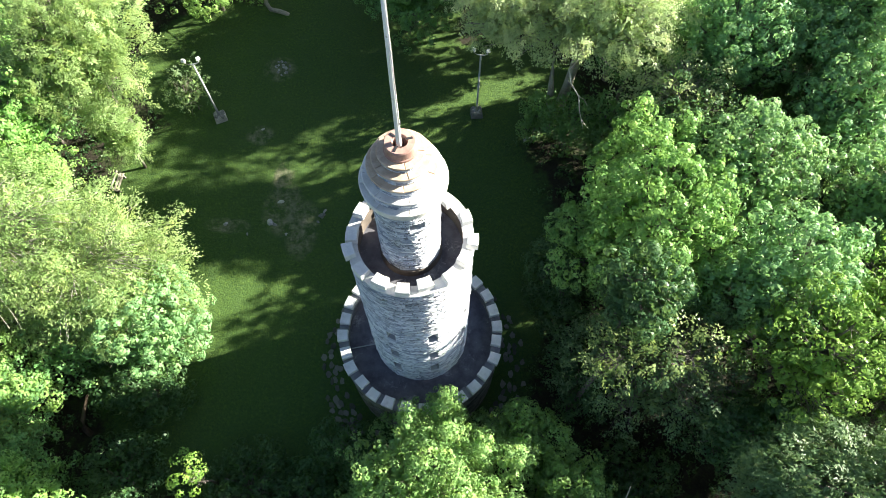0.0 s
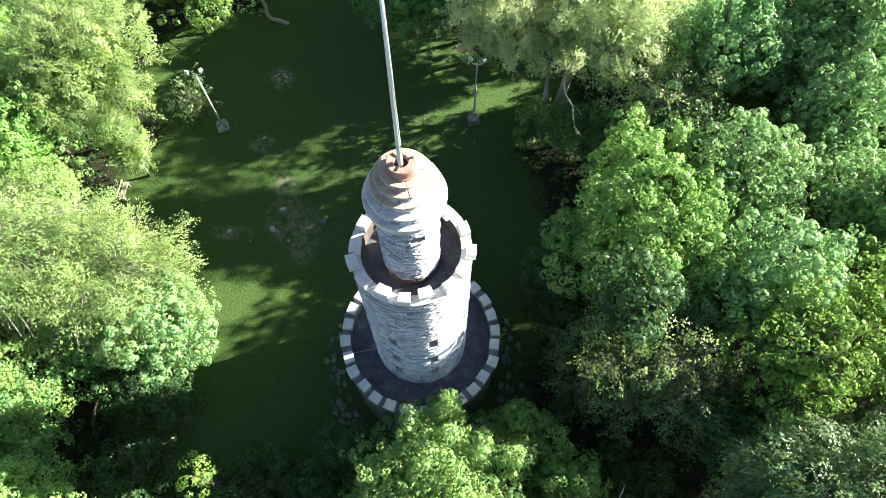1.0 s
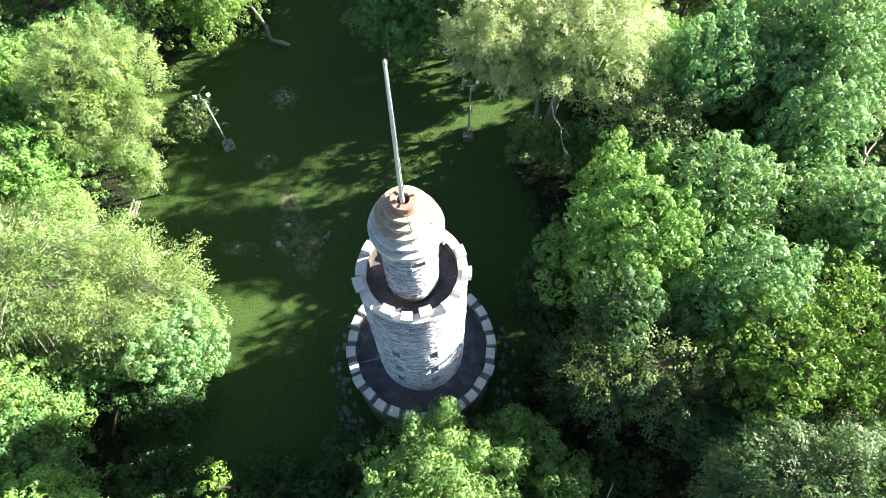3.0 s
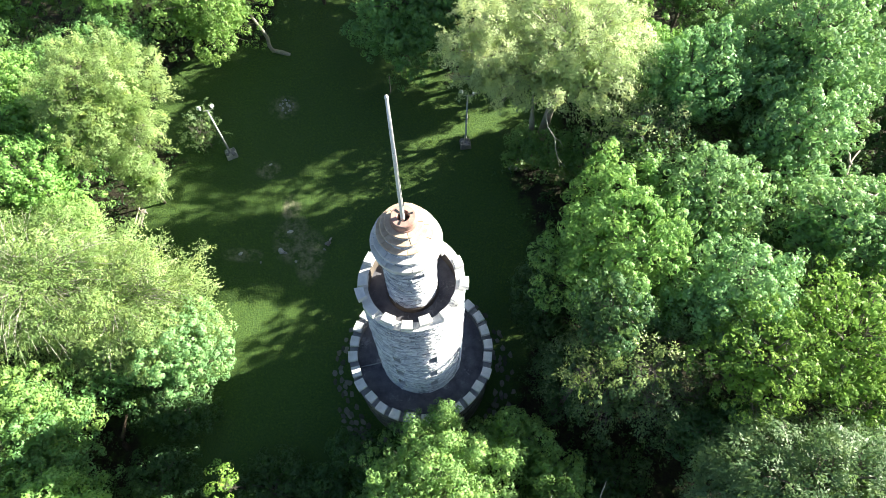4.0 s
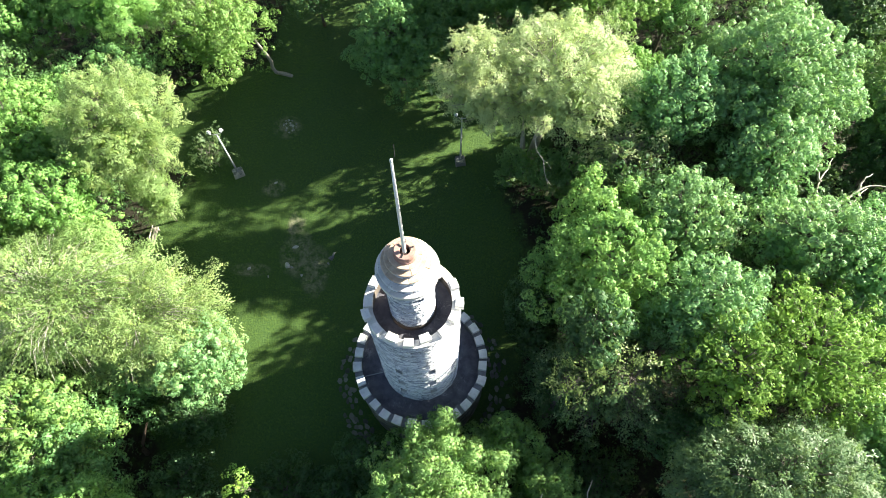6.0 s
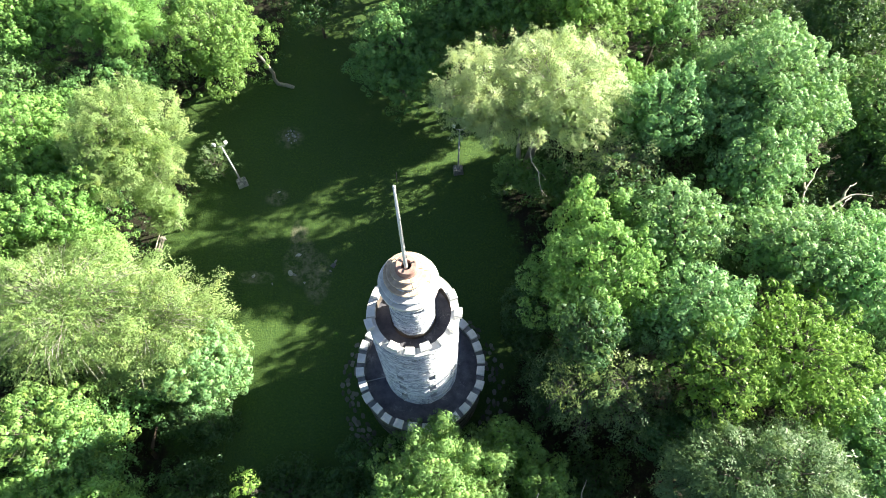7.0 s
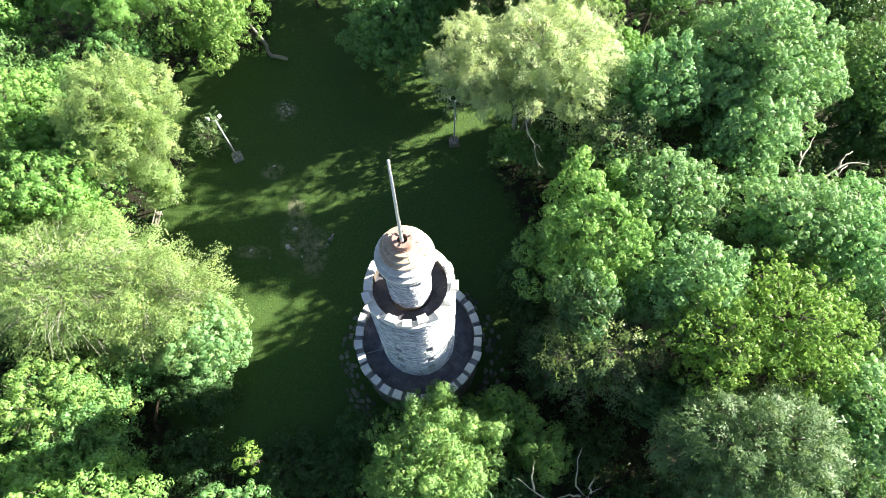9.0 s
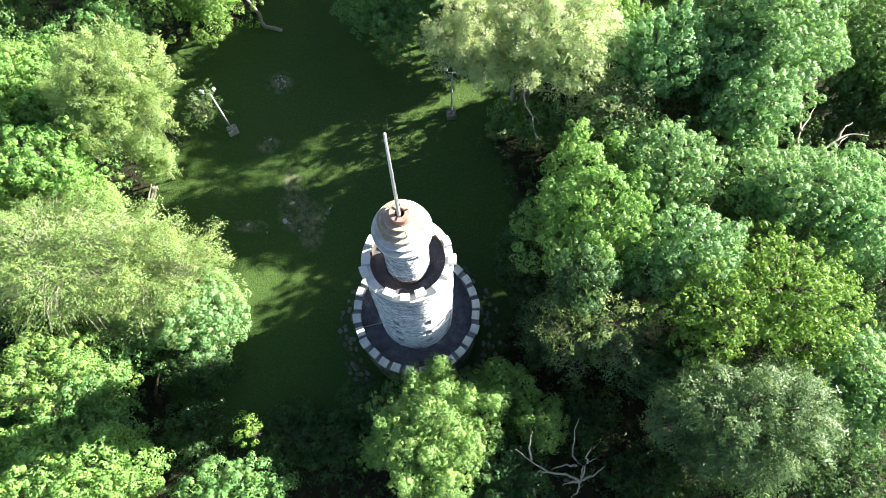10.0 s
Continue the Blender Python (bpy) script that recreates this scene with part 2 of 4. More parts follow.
class Shape:
    """Collects vertices and faces of one mesh."""

    def __init__(self):
        self.v, self.f = [], []

    def put(self, verts, faces):
        k = len(self.v)
        self.v += [tuple(p) for p in verts]
        self.f += [tuple(k + i for i in q) for q in faces]

    def box(self, size, m=None, taper=1.0):
        x, y, z = size[0] / 2, size[1] / 2, size[2] / 2
        pts = [Vector((sx * x * (taper if sz > 0 else 1), sy * y * (taper if sz > 0 else 1), sz * z)) for sz in (-1, 1) for sx, sy in ((-1, -1), (1, -1), (1, 1), (-1, 1))]
        self.put([m @ p for p in pts] if m else pts, [(3, 2, 1, 0), (4, 5, 6, 7), (0, 1, 5, 4), (1, 2, 6, 5), (2, 3, 7, 6), (3, 0, 4, 7)])

    def tube(self, points, radii, sides=8, cap=True):
        pts = [Vector(p) for p in points]
        k = len(self.v)
        for i, p in enumerate(pts):
            way = (pts[min(i + 1, len(pts) - 1)] - pts[max(i - 1, 0)]).normalized()
            a = way.orthogonal().normalized() if abs(way.z) < 0.9 else way.cross(Vector((0, 1, 0))).normalized()
            b = way.cross(a)
            self.v += [tuple(p + (a * math.cos(t) + b * math.sin(t)) * radii[i]) for t in (2 * math.pi * j / sides for j in range(sides))]
        for i in range(len(pts) - 1):
            for j in range(sides):
                q = (j + 1) % sides
                self.f.append((k + i * sides + j, k + i * sides + q, k + (i + 1) * sides + q, k + (i + 1) * sides + j))
        if cap:
            self.f.append(tuple(k + (len(pts) - 1) * sides + j for j in range(sides)))
            self.f.append(tuple(k + j for j in reversed(range(sides))))

    def lathe(self, profile, sides=72):
        """A solid of revolution round z; profile: (radius, height) from below outside upwards."""
        k = len(self.v)
        for r, z in profile:
            self.v += [(r * math.cos(2 * math.pi * j / sides), r * math.sin(2 * math.pi * j / sides), z) for j in range(sides)]
        for i in range(len(profile) - 1):
            for j in range(sides):
                q = (j + 1) % sides
                self.f.append((k + i * sides + j, k + i * sides + q, k + (i + 1) * sides + q, k + (i + 1) * sides + j))

    def sector(self, r0, r1, a0, a1, z0, z1, steps=1, chamfer=0.0):
        """A block between two radii, two angles (degrees) and two heights, with chamfered top edges."""
        rows = [(z0, 0.0), (z1 - chamfer, 0.0), (z1, chamfer)] if chamfer else [(z0, 0.0), (z1, 0.0)]
        k = len(self.v)
        n = steps + 1
        for z, c in rows:
            for r, s in ((r0, 1), (r1, -1)):
                for i in range(n):
                    ca = math.degrees(c / r)
                    a = radians(a0 + ca + (a1 - a0 - 2 * ca) * i / steps)
                    self.v.append(((r + s * c) * math.cos(a), (r + s * c) * math.sin(a), z))
        w = 2 * n
        loop = list(range(n, 2 * n)) + list(reversed(range(n)))
        for j in range(len(rows) - 1):
            for i in range(w):
                a, b = loop[i], loop[(i + 1) % w]
                self.f.append((k + j * w + a, k + j * w + b, k + (j + 1) * w + b, k + (j + 1) * w + a))
        top = k + (len(rows) - 1) * w
        for i in range(steps):
            self.f.append((top + i, top + n + i, top + n + i + 1, top + i + 1))
            self.f.append((k + i, k + i + 1, k + n + i + 1, k + n + i))

    def mesh(self, name, material, smooth=False):
        return mesh_of(name, self.v, self.f, material, smooth)

# ---- ground ----


def build_ground():
    s = Shape()
    xs = sorted({-900, -300, -120, 120, 300, 900, *range(-60, 61, 2)})
    ys = sorted({-900, -300, -120, 150, 350, 900, *range(-40, 81, 2)})
    for y in ys:
        for x in xs:
            near = max(abs(x + 1.7), abs(y - 11)) > 7
            s.v.append((x, y, 0.12 * noise.noise((x * 0.11, y * 0.11, 3)) if near and abs(x) < 61 and -41 < y < 81 else 0.0))
    n = len(xs)
    for j in range(len(ys) - 1):
        for i in range(n - 1):
            s.f.append((j * n + i, j * n + i + 1, (j + 1) * n + i + 1, (j + 1) * n + i))
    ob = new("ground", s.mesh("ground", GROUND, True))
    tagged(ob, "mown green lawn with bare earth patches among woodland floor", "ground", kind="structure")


build_ground()

# ---- tower ----
TX, TY = -1.66, 11.02
FLOOR_LOW, FLOOR_UP = 6.0, 17.6
tower = thing("stone_tower", pose(TX, TY, 0), "round grey fieldstone observation tower with two battlemented terraces", "tower")
LOW_R, LOW_IN, TOP_R, TOP_IN, TURRET_R = 4.5, 4.02, 2.50, 2.06, 1.18
WINDOWS = [(az, z - 0.1, 0.43, 1.05) for az in range(-158, 200, 45) for z in (13.1, 10.35, 8.15)]
TURRET_WINDOWS = [(-66, 21.45, 0.54, 0.42), (-87, 20.45, 0.30, 0.09), (114, 21.5, 0.46, 0.32)]


REVEALS = {}


def wall_core(name, r0, r1, z0, z1, windows, thick, material):
    """A round wall with its window openings, from radius r0 below to r1 above."""
    s = Shape()
    rad = lambda z: r0 + (r1 - r0) * (z - z0) / (z1 - z0)
    angles, levels = set(range(-180, 180, 5)), {z0, z1}
    for az, z, w, h in windows:
        half = math.degrees(w / 2 / rad(z))
        angles |= {((az - half + 180) % 360) - 180, ((az + half + 180) % 360) - 180}
        levels |= {z - h / 2, z + h / 2}
    angles, levels = sorted(angles), sorted(levels)
    gone = lambda a, z: any(abs((a - az + 180) % 360 - 180) < math.degrees(w / 2 / rad(zz)) - 0.01 and abs(z - zz) < h / 2 for az, zz, w, h in windows)
    p = lambda r, a, z: (r * math.cos(radians(a)), r * math.sin(radians(a)), z)
    for i, a in enumerate(angles):
        b = angles[i + 1] if i + 1 < len(angles) else angles[0] + 360
        for lo, hi in zip(levels, levels[1:]):
            if gone((a + b) / 2, (lo + hi) / 2):
                continue
            s.put([p(rad(lo), a, lo), p(rad(lo), b, lo), p(rad(hi), b, hi), p(rad(hi), a, hi)], [(0, 1, 2, 3)])
            s.put([p(rad(lo) - thick, a, lo), p(rad(lo) - thick, b, lo), p(rad(hi) - thick, b, hi), p(rad(hi) - thick, a, hi)], [(3, 2, 1, 0)])
    REVEALS[name] = []
    for az, z, w, h in windows:
        half = math.degrees(w / 2 / rad(z))
        reveal = Shape()
        REVEALS[name].append(reveal)
        for u, v in (((az - half, z - h / 2), (az + half, z - h / 2)), ((az + half, z - h / 2), (az + half, z + h / 2)), ((az + half, z + h / 2), (az - half, z + h / 2)), ((az - half, z + h / 2), (az - half, z - h / 2))):
            reveal.put([p(rad(u[1]), *u), p(rad(v[1]), *v), p(rad(v[1]) - thick - 0.05, *v), p(rad(u[1]) - thick - 0.05, *u)], [(0, 1, 2, 3)])
    return s.mesh(name, material)


def courses(r0, r1, z0, z1, windows, height, length, seed):
    """Stones of a round wall, course by course: angle, half angle, height, half height, radius and how far each stands proud."""
    g = np.random.default_rng(seed)
    out, z = [], z0
    while z < z1 - 0.03:
        h = min(height * g.uniform(0.6, 1.45), z1 - z)
        r = r0 + (r1 - r0) * (z - z0) / (z1 - z0)
        a, stop = g.uniform(0, 30), 0
        stop = a + 360
        while a < stop - 0.4:
            w = min(math.degrees(length * g.uniform(0.45, 1.8) / r), stop - a)
            spans = [(a + 0.12, a + w - 0.12)]
            for az, wz, ww, wh in windows:
                if abs(z + h / 2 - wz) < wh / 2 + h / 2 - 0.02:
                    half = math.degrees(ww / 2 / r)
                    cut = []
                    for lo, hi in spans:
                        mid = az + 360 * round(((lo + hi) / 2 - az) / 360)
                        if hi < mid - half or lo > mid + half:
                            cut.append((lo, hi))
                        else:
                            cut += [q for q in ((lo, mid - half), (mid + half, hi)) if q[1] - q[0] > 0.6]
                    spans = cut
            for lo, hi in spans:
                proud = g.uniform(0.008, 0.05) + (0.035 if g.random() < 0.05 else 0)
                out.append(((lo + hi) / 2, (hi - lo) / 2, z + h / 2, h / 2 - 0.014, r, proud))
            a += w
        z += h
    return out


def stone_pose(a, half, z, hz, r, proud):
    """The pose that lays the unit stone (1 deep, 1 long, 1 high) into the wall."""
    length = 2 * r * math.tan(radians(half))
    return pose(0, 0, 0, 0, 0, a) @ pose(r + proud - 0.09, 0, z, 2.2 * math.sin(a * 91 + z * 57), 0, 2.5 * math.sin(a * 37 + z * 83)) @ Matrix.Diagonal((0.18, length, 2 * hz, 1))


def unit_stone(seed):
    g = random.Random(seed)
    s = Shape()
    pts = [Vector((x * 0.5, y * 0.5, z * 0.5)) for x in (-1, 1) for z in (-1, 1) for y in (-1, 1)]
    for i, p in enumerate(pts):
        if p.x > 0:
            p.x -= g.uniform(0, 0.22)
            p.y *= g.uniform(0.86, 1.0)
            p.z *= g.uniform(0.72, 1.0)
    face = Vector((0.5 + g.uniform(-0.04, 0.06), g.uniform(-0.15, 0.15), g.uniform(-0.1, 0.15)))
    s.put([*pts, face], [(0, 2, 3, 1), (0, 1, 5, 4), (1, 3, 7, 5), (3, 2, 6, 7), (2, 0, 4, 6), (4, 5, 8), (5, 7, 8), (7, 6, 8), (6, 4, 8)])
    return s


UNIT_STONES = [unit_stone(i) for i in range(10)]
UNIT_MESHES = [u.mesh("stone", STONE) for u in UNIT_STONES]


def joined_stones(name, stones, parent, label="", material=STONE):
    g = random.Random(len(stones))
    s = Shape()
    for q in stones:
        u = g.choice(UNIT_STONES)
        m = stone_pose(*q)
        s.put([m @ Vector(p) for p in u.v], u.f)
    tagged(part(name, s.mesh(name, material), parent, label), kind="stuff")


def ring_mesh(name, profile, material, sides=96, smooth=False):
    s = Shape()
    s.lathe(profile, sides)
    return s.mesh(name, material, smooth)


SINGLE_STONES = []  # laid one by one at the end of the file


def build_tower():
    g = random.Random(11)
    low = part("lower_wall", wall_core("lower_wall", LOW_R - 0.03, LOW_R - 0.03, 0, 6.62, [], 0.40, MORTAR), tower)
    # the flagstone colour darkens this wall in place of its deep shade
    joined_stones("stonework", courses(LOW_R - 0.03, LOW_R - 0.03, 0, 6.6, [], 0.24, 0.5, 1), low, "fieldstone darkened in colour for deep shade", FLAG)
    part("lower_terrace", ring_mesh("lower_terrace", [(2.2, FLOOR_LOW - 0.3), (LOW_IN + 0.02, FLOOR_LOW - 0.3), (LOW_IN + 0.02, FLOOR_LOW - 0.03), (3.2, FLOOR_LOW), (2.2, FLOOR_LOW + 0.02)], TAR), tower, "dark tarred terrace floor")
    rim = part("lower_parapet", ring_mesh("lower_parapet", [(LOW_IN, FLOOR_LOW - 0.2), (LOW_R + 0.0, 6.62), (LOW_R + 0.03, 6.64), (LOW_R + 0.03, 6.70), (LOW_IN - 0.02, 6.70), (LOW_IN - 0.02, 6.60), (LOW_IN, 6.58), (LOW_IN, FLOOR_LOW - 0.2)], BED), tower, "grey parapet ring under pale merlons, gap shade in its colour")
    for k in range(28):
        s = Shape()
        half = 4.2 + g.uniform(-0.25, 0.25)
        s.sector(LOW_IN - 0.03 + g.uniform(-0.02, 0.02), LOW_R + 0.05 + g.uniform(-0.02, 0.03), -half, half, 6.702, 7.0 + g.uniform(-0.02, 0.02), 2, 0.025)
        part("merlon", s.mesh("merlon", CONCRETE), rim, "", pose(0, 0, 0, g.uniform(-0.6, 0.6), g.uniform(-0.5, 0.5), -173.3 + 360 / 28 * k + g.uniform(-0.4, 0.4)))
    r_low = 2.57
    shaft = part("tower_wall", wall_core("tower_wall", r_low - 0.04, TOP_R - 0.05, FLOOR_LOW - 0.2, 18.5, WINDOWS, 0.36, MORTAR), tower, "thin coursed grey fieldstone wall")
    stones = courses(r_low - 0.04, TOP_R - 0.05, FLOOR_LOW - 0.02, 18.5, WINDOWS, 0.066, 0.30, 3)
    near = [q for q in stones if q[2] > 15.3 and abs((q[0] + 80 + 180) % 360 - 180) < 48]
    near = near[-300:]
    chosen = set(near)
    joined_stones("stonework", [q for q in stones if q not in chosen], shaft)
    SINGLE_STONES.append((shaft, near))
    for reveal in REVEALS["tower_wall"]:
        part("window_reveal", reveal.mesh("window_reveal", REVEAL), shaft, "window reveal in a grey toned for shade")
    for az, z, w, h in WINDOWS:
        s = Shape()
        s.box((0.09, w + 0.1, 0.05), Matrix.Translation((r_low - 0.03 - (z - 6) * 0.005, 0, z - h / 2 - 0.02)))
        part("window_sill", s.mesh("window_sill", STONE), shaft, "grey stone sill", pose(0, 0, 0, 0, 0, az))
    part("upper_terrace", ring_mesh("upper_terrace", [(1.0, 17.3), (TOP_IN + 0.02, 17.3), (TOP_IN + 0.02, FLOOR_UP - 0.02), (1.0, FLOOR_UP)], TAR), tower, "dark terrace floor")
    rim = part("upper_parapet", ring_mesh("upper_parapet", [(TOP_IN, 17.4), (TOP_R - 0.06, 18.45), (TOP_R - 0.02, 18.47), (TOP_R - 0.02, 18.53), (TOP_IN - 0.02, 18.53), (TOP_IN - 0.02, 18.45), (TOP_IN, 18.43), (TOP_IN, 17.4)], INNER), tower, "battlemented parapet with a dark brown inner face")
    part("parapet_top", ring_mesh("parapet_top", [(TOP_R - 0.01, 18.46), (TOP_R - 0.01, 18.545), (TOP_IN - 0.01, 18.545)], CONCRETE), tower, "pale concrete bed of the parapet")
    for k in range(16):
        s = Shape()
        half = 6.9 + g.uniform(-0.5, 0.5)
        s.sector(TOP_IN - 0.02 + g.uniform(-0.02, 0.02), TOP_R - 0.03 + g.uniform(-0.015, 0.015), -half, half, 18.548, 18.88 + g.uniform(-0.03, 0.03), 2, 0.025)
        part("merlon", s.mesh("merlon", CONCRETE), rim, "", pose(0, 0, 0, g.uniform(-0.6, 0.6), g.uniform(-0.6, 0.6), -91 + 22.5 * k + g.uniform(-0.8, 0.8)))
    part("turret_plinth", ring_mesh("turret_plinth", [(1.25, FLOOR_UP - 0.02), (1.24, FLOOR_UP + 0.22), (1.21, FLOOR_UP + 0.34), (1.1, FLOOR_UP + 0.36)], INNER), tower, "dark brown plinth")
    turret = part("turret_wall", wall_core("turret_wall", TURRET_R - 0.04, TURRET_R - 0.04, FLOOR_UP - 0.1, 22.62, TURRET_WINDOWS, 0.3, MORTAR), tower, "round stair turret of thin grey stones")
    joined_stones("stonework", courses(TURRET_R - 0.04, TURRET_R - 0.04, FLOOR_UP, 22.6, TURRET_WINDOWS, 0.062, 0.25, 5), turret)
    for reveal in REVEALS["turret_wall"]:
        part("window_reveal", reveal.mesh("window_reveal", REVEAL), turret, "turret window reveal in a grey toned for shade")
    for az, z, w, h in TURRET_WINDOWS:
        s = Shape()
        s.box((0.12, w + 0.06, 0.05), Matrix.Translation((TURRET_R - 0.03, 0, z - h / 2 - 0.02)))
        part("window_sill", s.mesh("window_sill", STONE), turret, "grey stone sill", pose(0, 0, 0, 0, 0, az))
    cap = part("turret_cap", ring_mesh("turret_cap", [(1.1, 22.52), (1.40, 22.56), (1.44, 22.62), (1.3, 22.8), (1.2, 22.9), (0.6, 24.2), (0.5, 24.4)], MORTAR), tower, "stepped conical stone cap with rust stains")
    # radius of the step below, radius, bottom and top of the riser
    for wide, r, z0, z1 in ((1.48, 1.29, 22.95, 23.38), (1.33, 1.11, 23.42, 23.83), (1.14, 0.93, 23.87, 24.21), (0.955, 0.73, 24.25, 24.50), (0.755, 0.53, 24.54, 24.60)):
        # slabs of the tread that this riser stands on
        n = max(5, int(wide * 5.5))
        turn = g.uniform(0, 40)
        for k in range(n):
            s = Shape()
            half = 180 / n - 0.2 / wide
            s.sector(r - 0.12, wide + g.uniform(-0.008, 0.012), -half, half, z0 - 0.055, z0 + g.uniform(-0.008, 0.008), 8, 0.02)
            part("cap_slab", s.mesh("cap_slab", CAP_TAN if wide < 1.2 else CAP), cap, "", pose(0, 0, 0, 0, 0, turn + 360 / n * k))
        if z1 - z0 < 0.1:
            continue
        s = Shape()
        for a, half, z, hz, rr, proud in courses(r - 0.05, r - 0.05, z0 - 0.02, z1 - 0.0, [], 0.07, 0.2, int(r * 100)):
            m = pose(0, 0, 0, 0, 0, a) @ Matrix.Translation((rr + proud * 0.5 - 0.05, 0, z)) @ Matrix.Diagonal((0.1, 2 * rr * math.tan(radians(half)), 2 * hz, 1))
            u = g.choice(UNIT_STONES)
            s.put([m @ Vector(p) for p in u.v], u.f)
        tagged(part("riser", s.mesh("riser", STONE), cap), kind="stuff")
    s = Shape()
    s.lathe([(1.36, 22.54), (1.44, 22.62), (1.44, 22.89), (1.40, 22.89)], 96)
    part("eave", s.mesh("eave", CAP), cap)
    drum = part("cap_drum", ring_mesh("cap_drum", [(0.53, 24.4), (0.53, 24.62), (0.5, 24.64), (0.49, 24.9), (0.46, 24.94), (0.25, 24.95), (0.24, 24.9), (0.24, 24.3)], RUSTY), cap, "rust-red concrete drum with a socket for the pole")
    for a in (20, 140, 250):
        s = Shape()
        s.box((0.2, 0.07, 0.03), pose(0.3, 0, 24.955, 0, 0, 0))
        part("bracket", s.mesh("bracket", DARK_METAL), drum, "dark rusted bracket", pose(0, 0, 0, 0, 0, a))
    s = Shape()
    s.tube([(1.0 * 2.6, 0, 6.045), (3.95, 0, 6.03)], [0.035, 0.035], 8)
    part("conduit", s.mesh("conduit", STEEL), tower, "thin grey conduit on the terrace", pose(0, 0, 0, 0, 0, -166))
    s = Shape()
    s.sector(1.0, 1.12, -180, 180, 22.3, 22.52, 60)
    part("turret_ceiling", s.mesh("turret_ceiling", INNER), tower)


def build_flagpole():
    pole = thing("flagpole", pose(TX - 0.02, TY - 0.05, 24.4), "tall white painted flagpole set in the tower cap", "flagpole")
    s = Shape()
    s.tube([(0, 0, 0), (0, 0, 0.6), (0, 0, 4.0), (0, 0, 7.45)], [0.085, 0.085, 0.072, 0.05], 20)
    part("pole", s.mesh("pole", WHITE_PAINT, True), pole)
    s = Shape()
    s.lathe([(0.05, 7.42), (0.06, 7.46), (0.06, 7.52), (0.045, 7.56), (0.0, 7.575)], 16)
    part("truck", s.mesh("truck", WHITE_PAINT, True), pole)
    s = Shape()
    s.tube([(0.05, 0.05, 7.5), (0.12, 0.10, 7.6), (0.13, 0.11, 8.25)], [0.014, 0.014, 0.01], 6)
    part("lightning_rod", s.mesh("lightning_rod", DARK_METAL), pole, "thin dark rod")
    s = Shape()
    s.tube([(0.07, -0.05, 0.8), (0.075, -0.04, 4), (0.055, -0.04, 7.4)], [0.008, 0.008, 0.008], 5)
    part("halyard", s.mesh("halyard", STEEL), pole)
    s = Shape()
    s.box((0.05, 0.13, 0.035), pose(0.09, 0, 1.5))
    s.tube([(0.07, 0, 1.5), (0.1, 0, 1.5)], [0.02, 0.02], 6)
    part("cleat", s.mesh("cleat", DARK_METAL), pole)


build_tower()
build_flagpole()

# ---- trees ----
# leaf length and width, clump radius, leaves a clump, clump spacing, droop, lobe share, unruliness
KINDS = {
    "maple": (0.140, 0.95, 0.30, 48, 0.65, 0.0, 0.33, 0.12),
    "fine": (0.115, 0.85, 0.23, 36, 0.42, 0.05, 0.30, 0.16),
    "oak": (0.135, 0.90, 0.30, 42, 0.72, 0.0, 0.24, 0.14),
    "birch": (0.108, 0.72, 0.34, 46, 0.46, 0.22, 0.25, 0.22),
    "willow": (0.165, 0.42, 0.36, 36, 0.48, 0.16, 0.24, 0.34),
    "ash": (0.165, 0.55, 0.36, 30, 0.46, 0.40, 0.30, 0.32),
    "dark": (0.15, 0.90, 0.30, 28, 0.54, 0.10, 0.34, 0.22),
    "sparse": (0.13, 0.75, 0.34, 24, 0.60, 0.20, 0.26, 0.40),
}


def unit(v):
    return v / np.maximum(np.linalg.norm(v, axis=-1, keepdims=True), 1e-9)


def leaf_mesh(name, base, tang, normal, length, material, width=0.9, round_=None):
    """Pointed leaves, three corners each; their shading leans to the roundness of their clump."""
    side = unit(np.cross(normal, tang))
    length = length[:, None]
    v = np.stack([base + side * length * width * 0.5, base - side * length * width * 0.5, base + tang * length - normal * length * 0.12], axis=1).reshape(-1, 3)
    k = len(base)
    me = bpy.data.meshes.new(name)
    me.vertices.add(3 * k)
    me.vertices.foreach_set("co", v.astype(np.float32).ravel())
    me.loops.add(3 * k)
    me.loops.foreach_set("vertex_index", np.arange(3 * k, dtype=np.int32))
    me.polygons.add(k)
    me.polygons.foreach_set("loop_start", np.arange(0, 3 * k, 3, dtype=np.int32))
    me.materials.append(material)
    me.update(calc_edges=True)
    if round_ is not None:
        soft = np.repeat(unit(normal * 0.45 + round_ * 0.55), 3, axis=0)
        me.attributes.new("custom_normal", "FLOAT_VECTOR", "POINT").data.foreach_set("vector", soft.astype(np.float32).ravel())
    return me


def waves(p, g, length, count=7):
    """A smooth random value from about -1 to 1 at each point, with bumps of the given length."""
    k = unit(g.normal(size=(count, 3))) * (2 * math.pi / (length * g.uniform(0.7, 1.4, (count, 1))))
    return np.sin(p @ k.T + g.uniform(0, 6.28, count)).sum(1) / math.sqrt(count)


def leader(g, x, y, top, radius, height):
    """A pointed shoot of the crown: bulges that widen downwards."""
    out = [((x, y, top - 0.35), np.array([0.28, 0.28, 0.5]) * min(1.0, radius))]
    for k in range(1, 7):
        wide = radius * (k / 6) ** 0.85
        for j in range(3 if k < 4 else 4):
            a = g.uniform(0, 6.28)
            b = wide * g.uniform(0.35, 0.6)
            out.append(((x + b * math.cos(a), y + b * math.sin(a), top - height * (k - 0.4) / 6), np.array([1, 1, 1.15]) * wide * g.uniform(0.42, 0.62)))
    return out


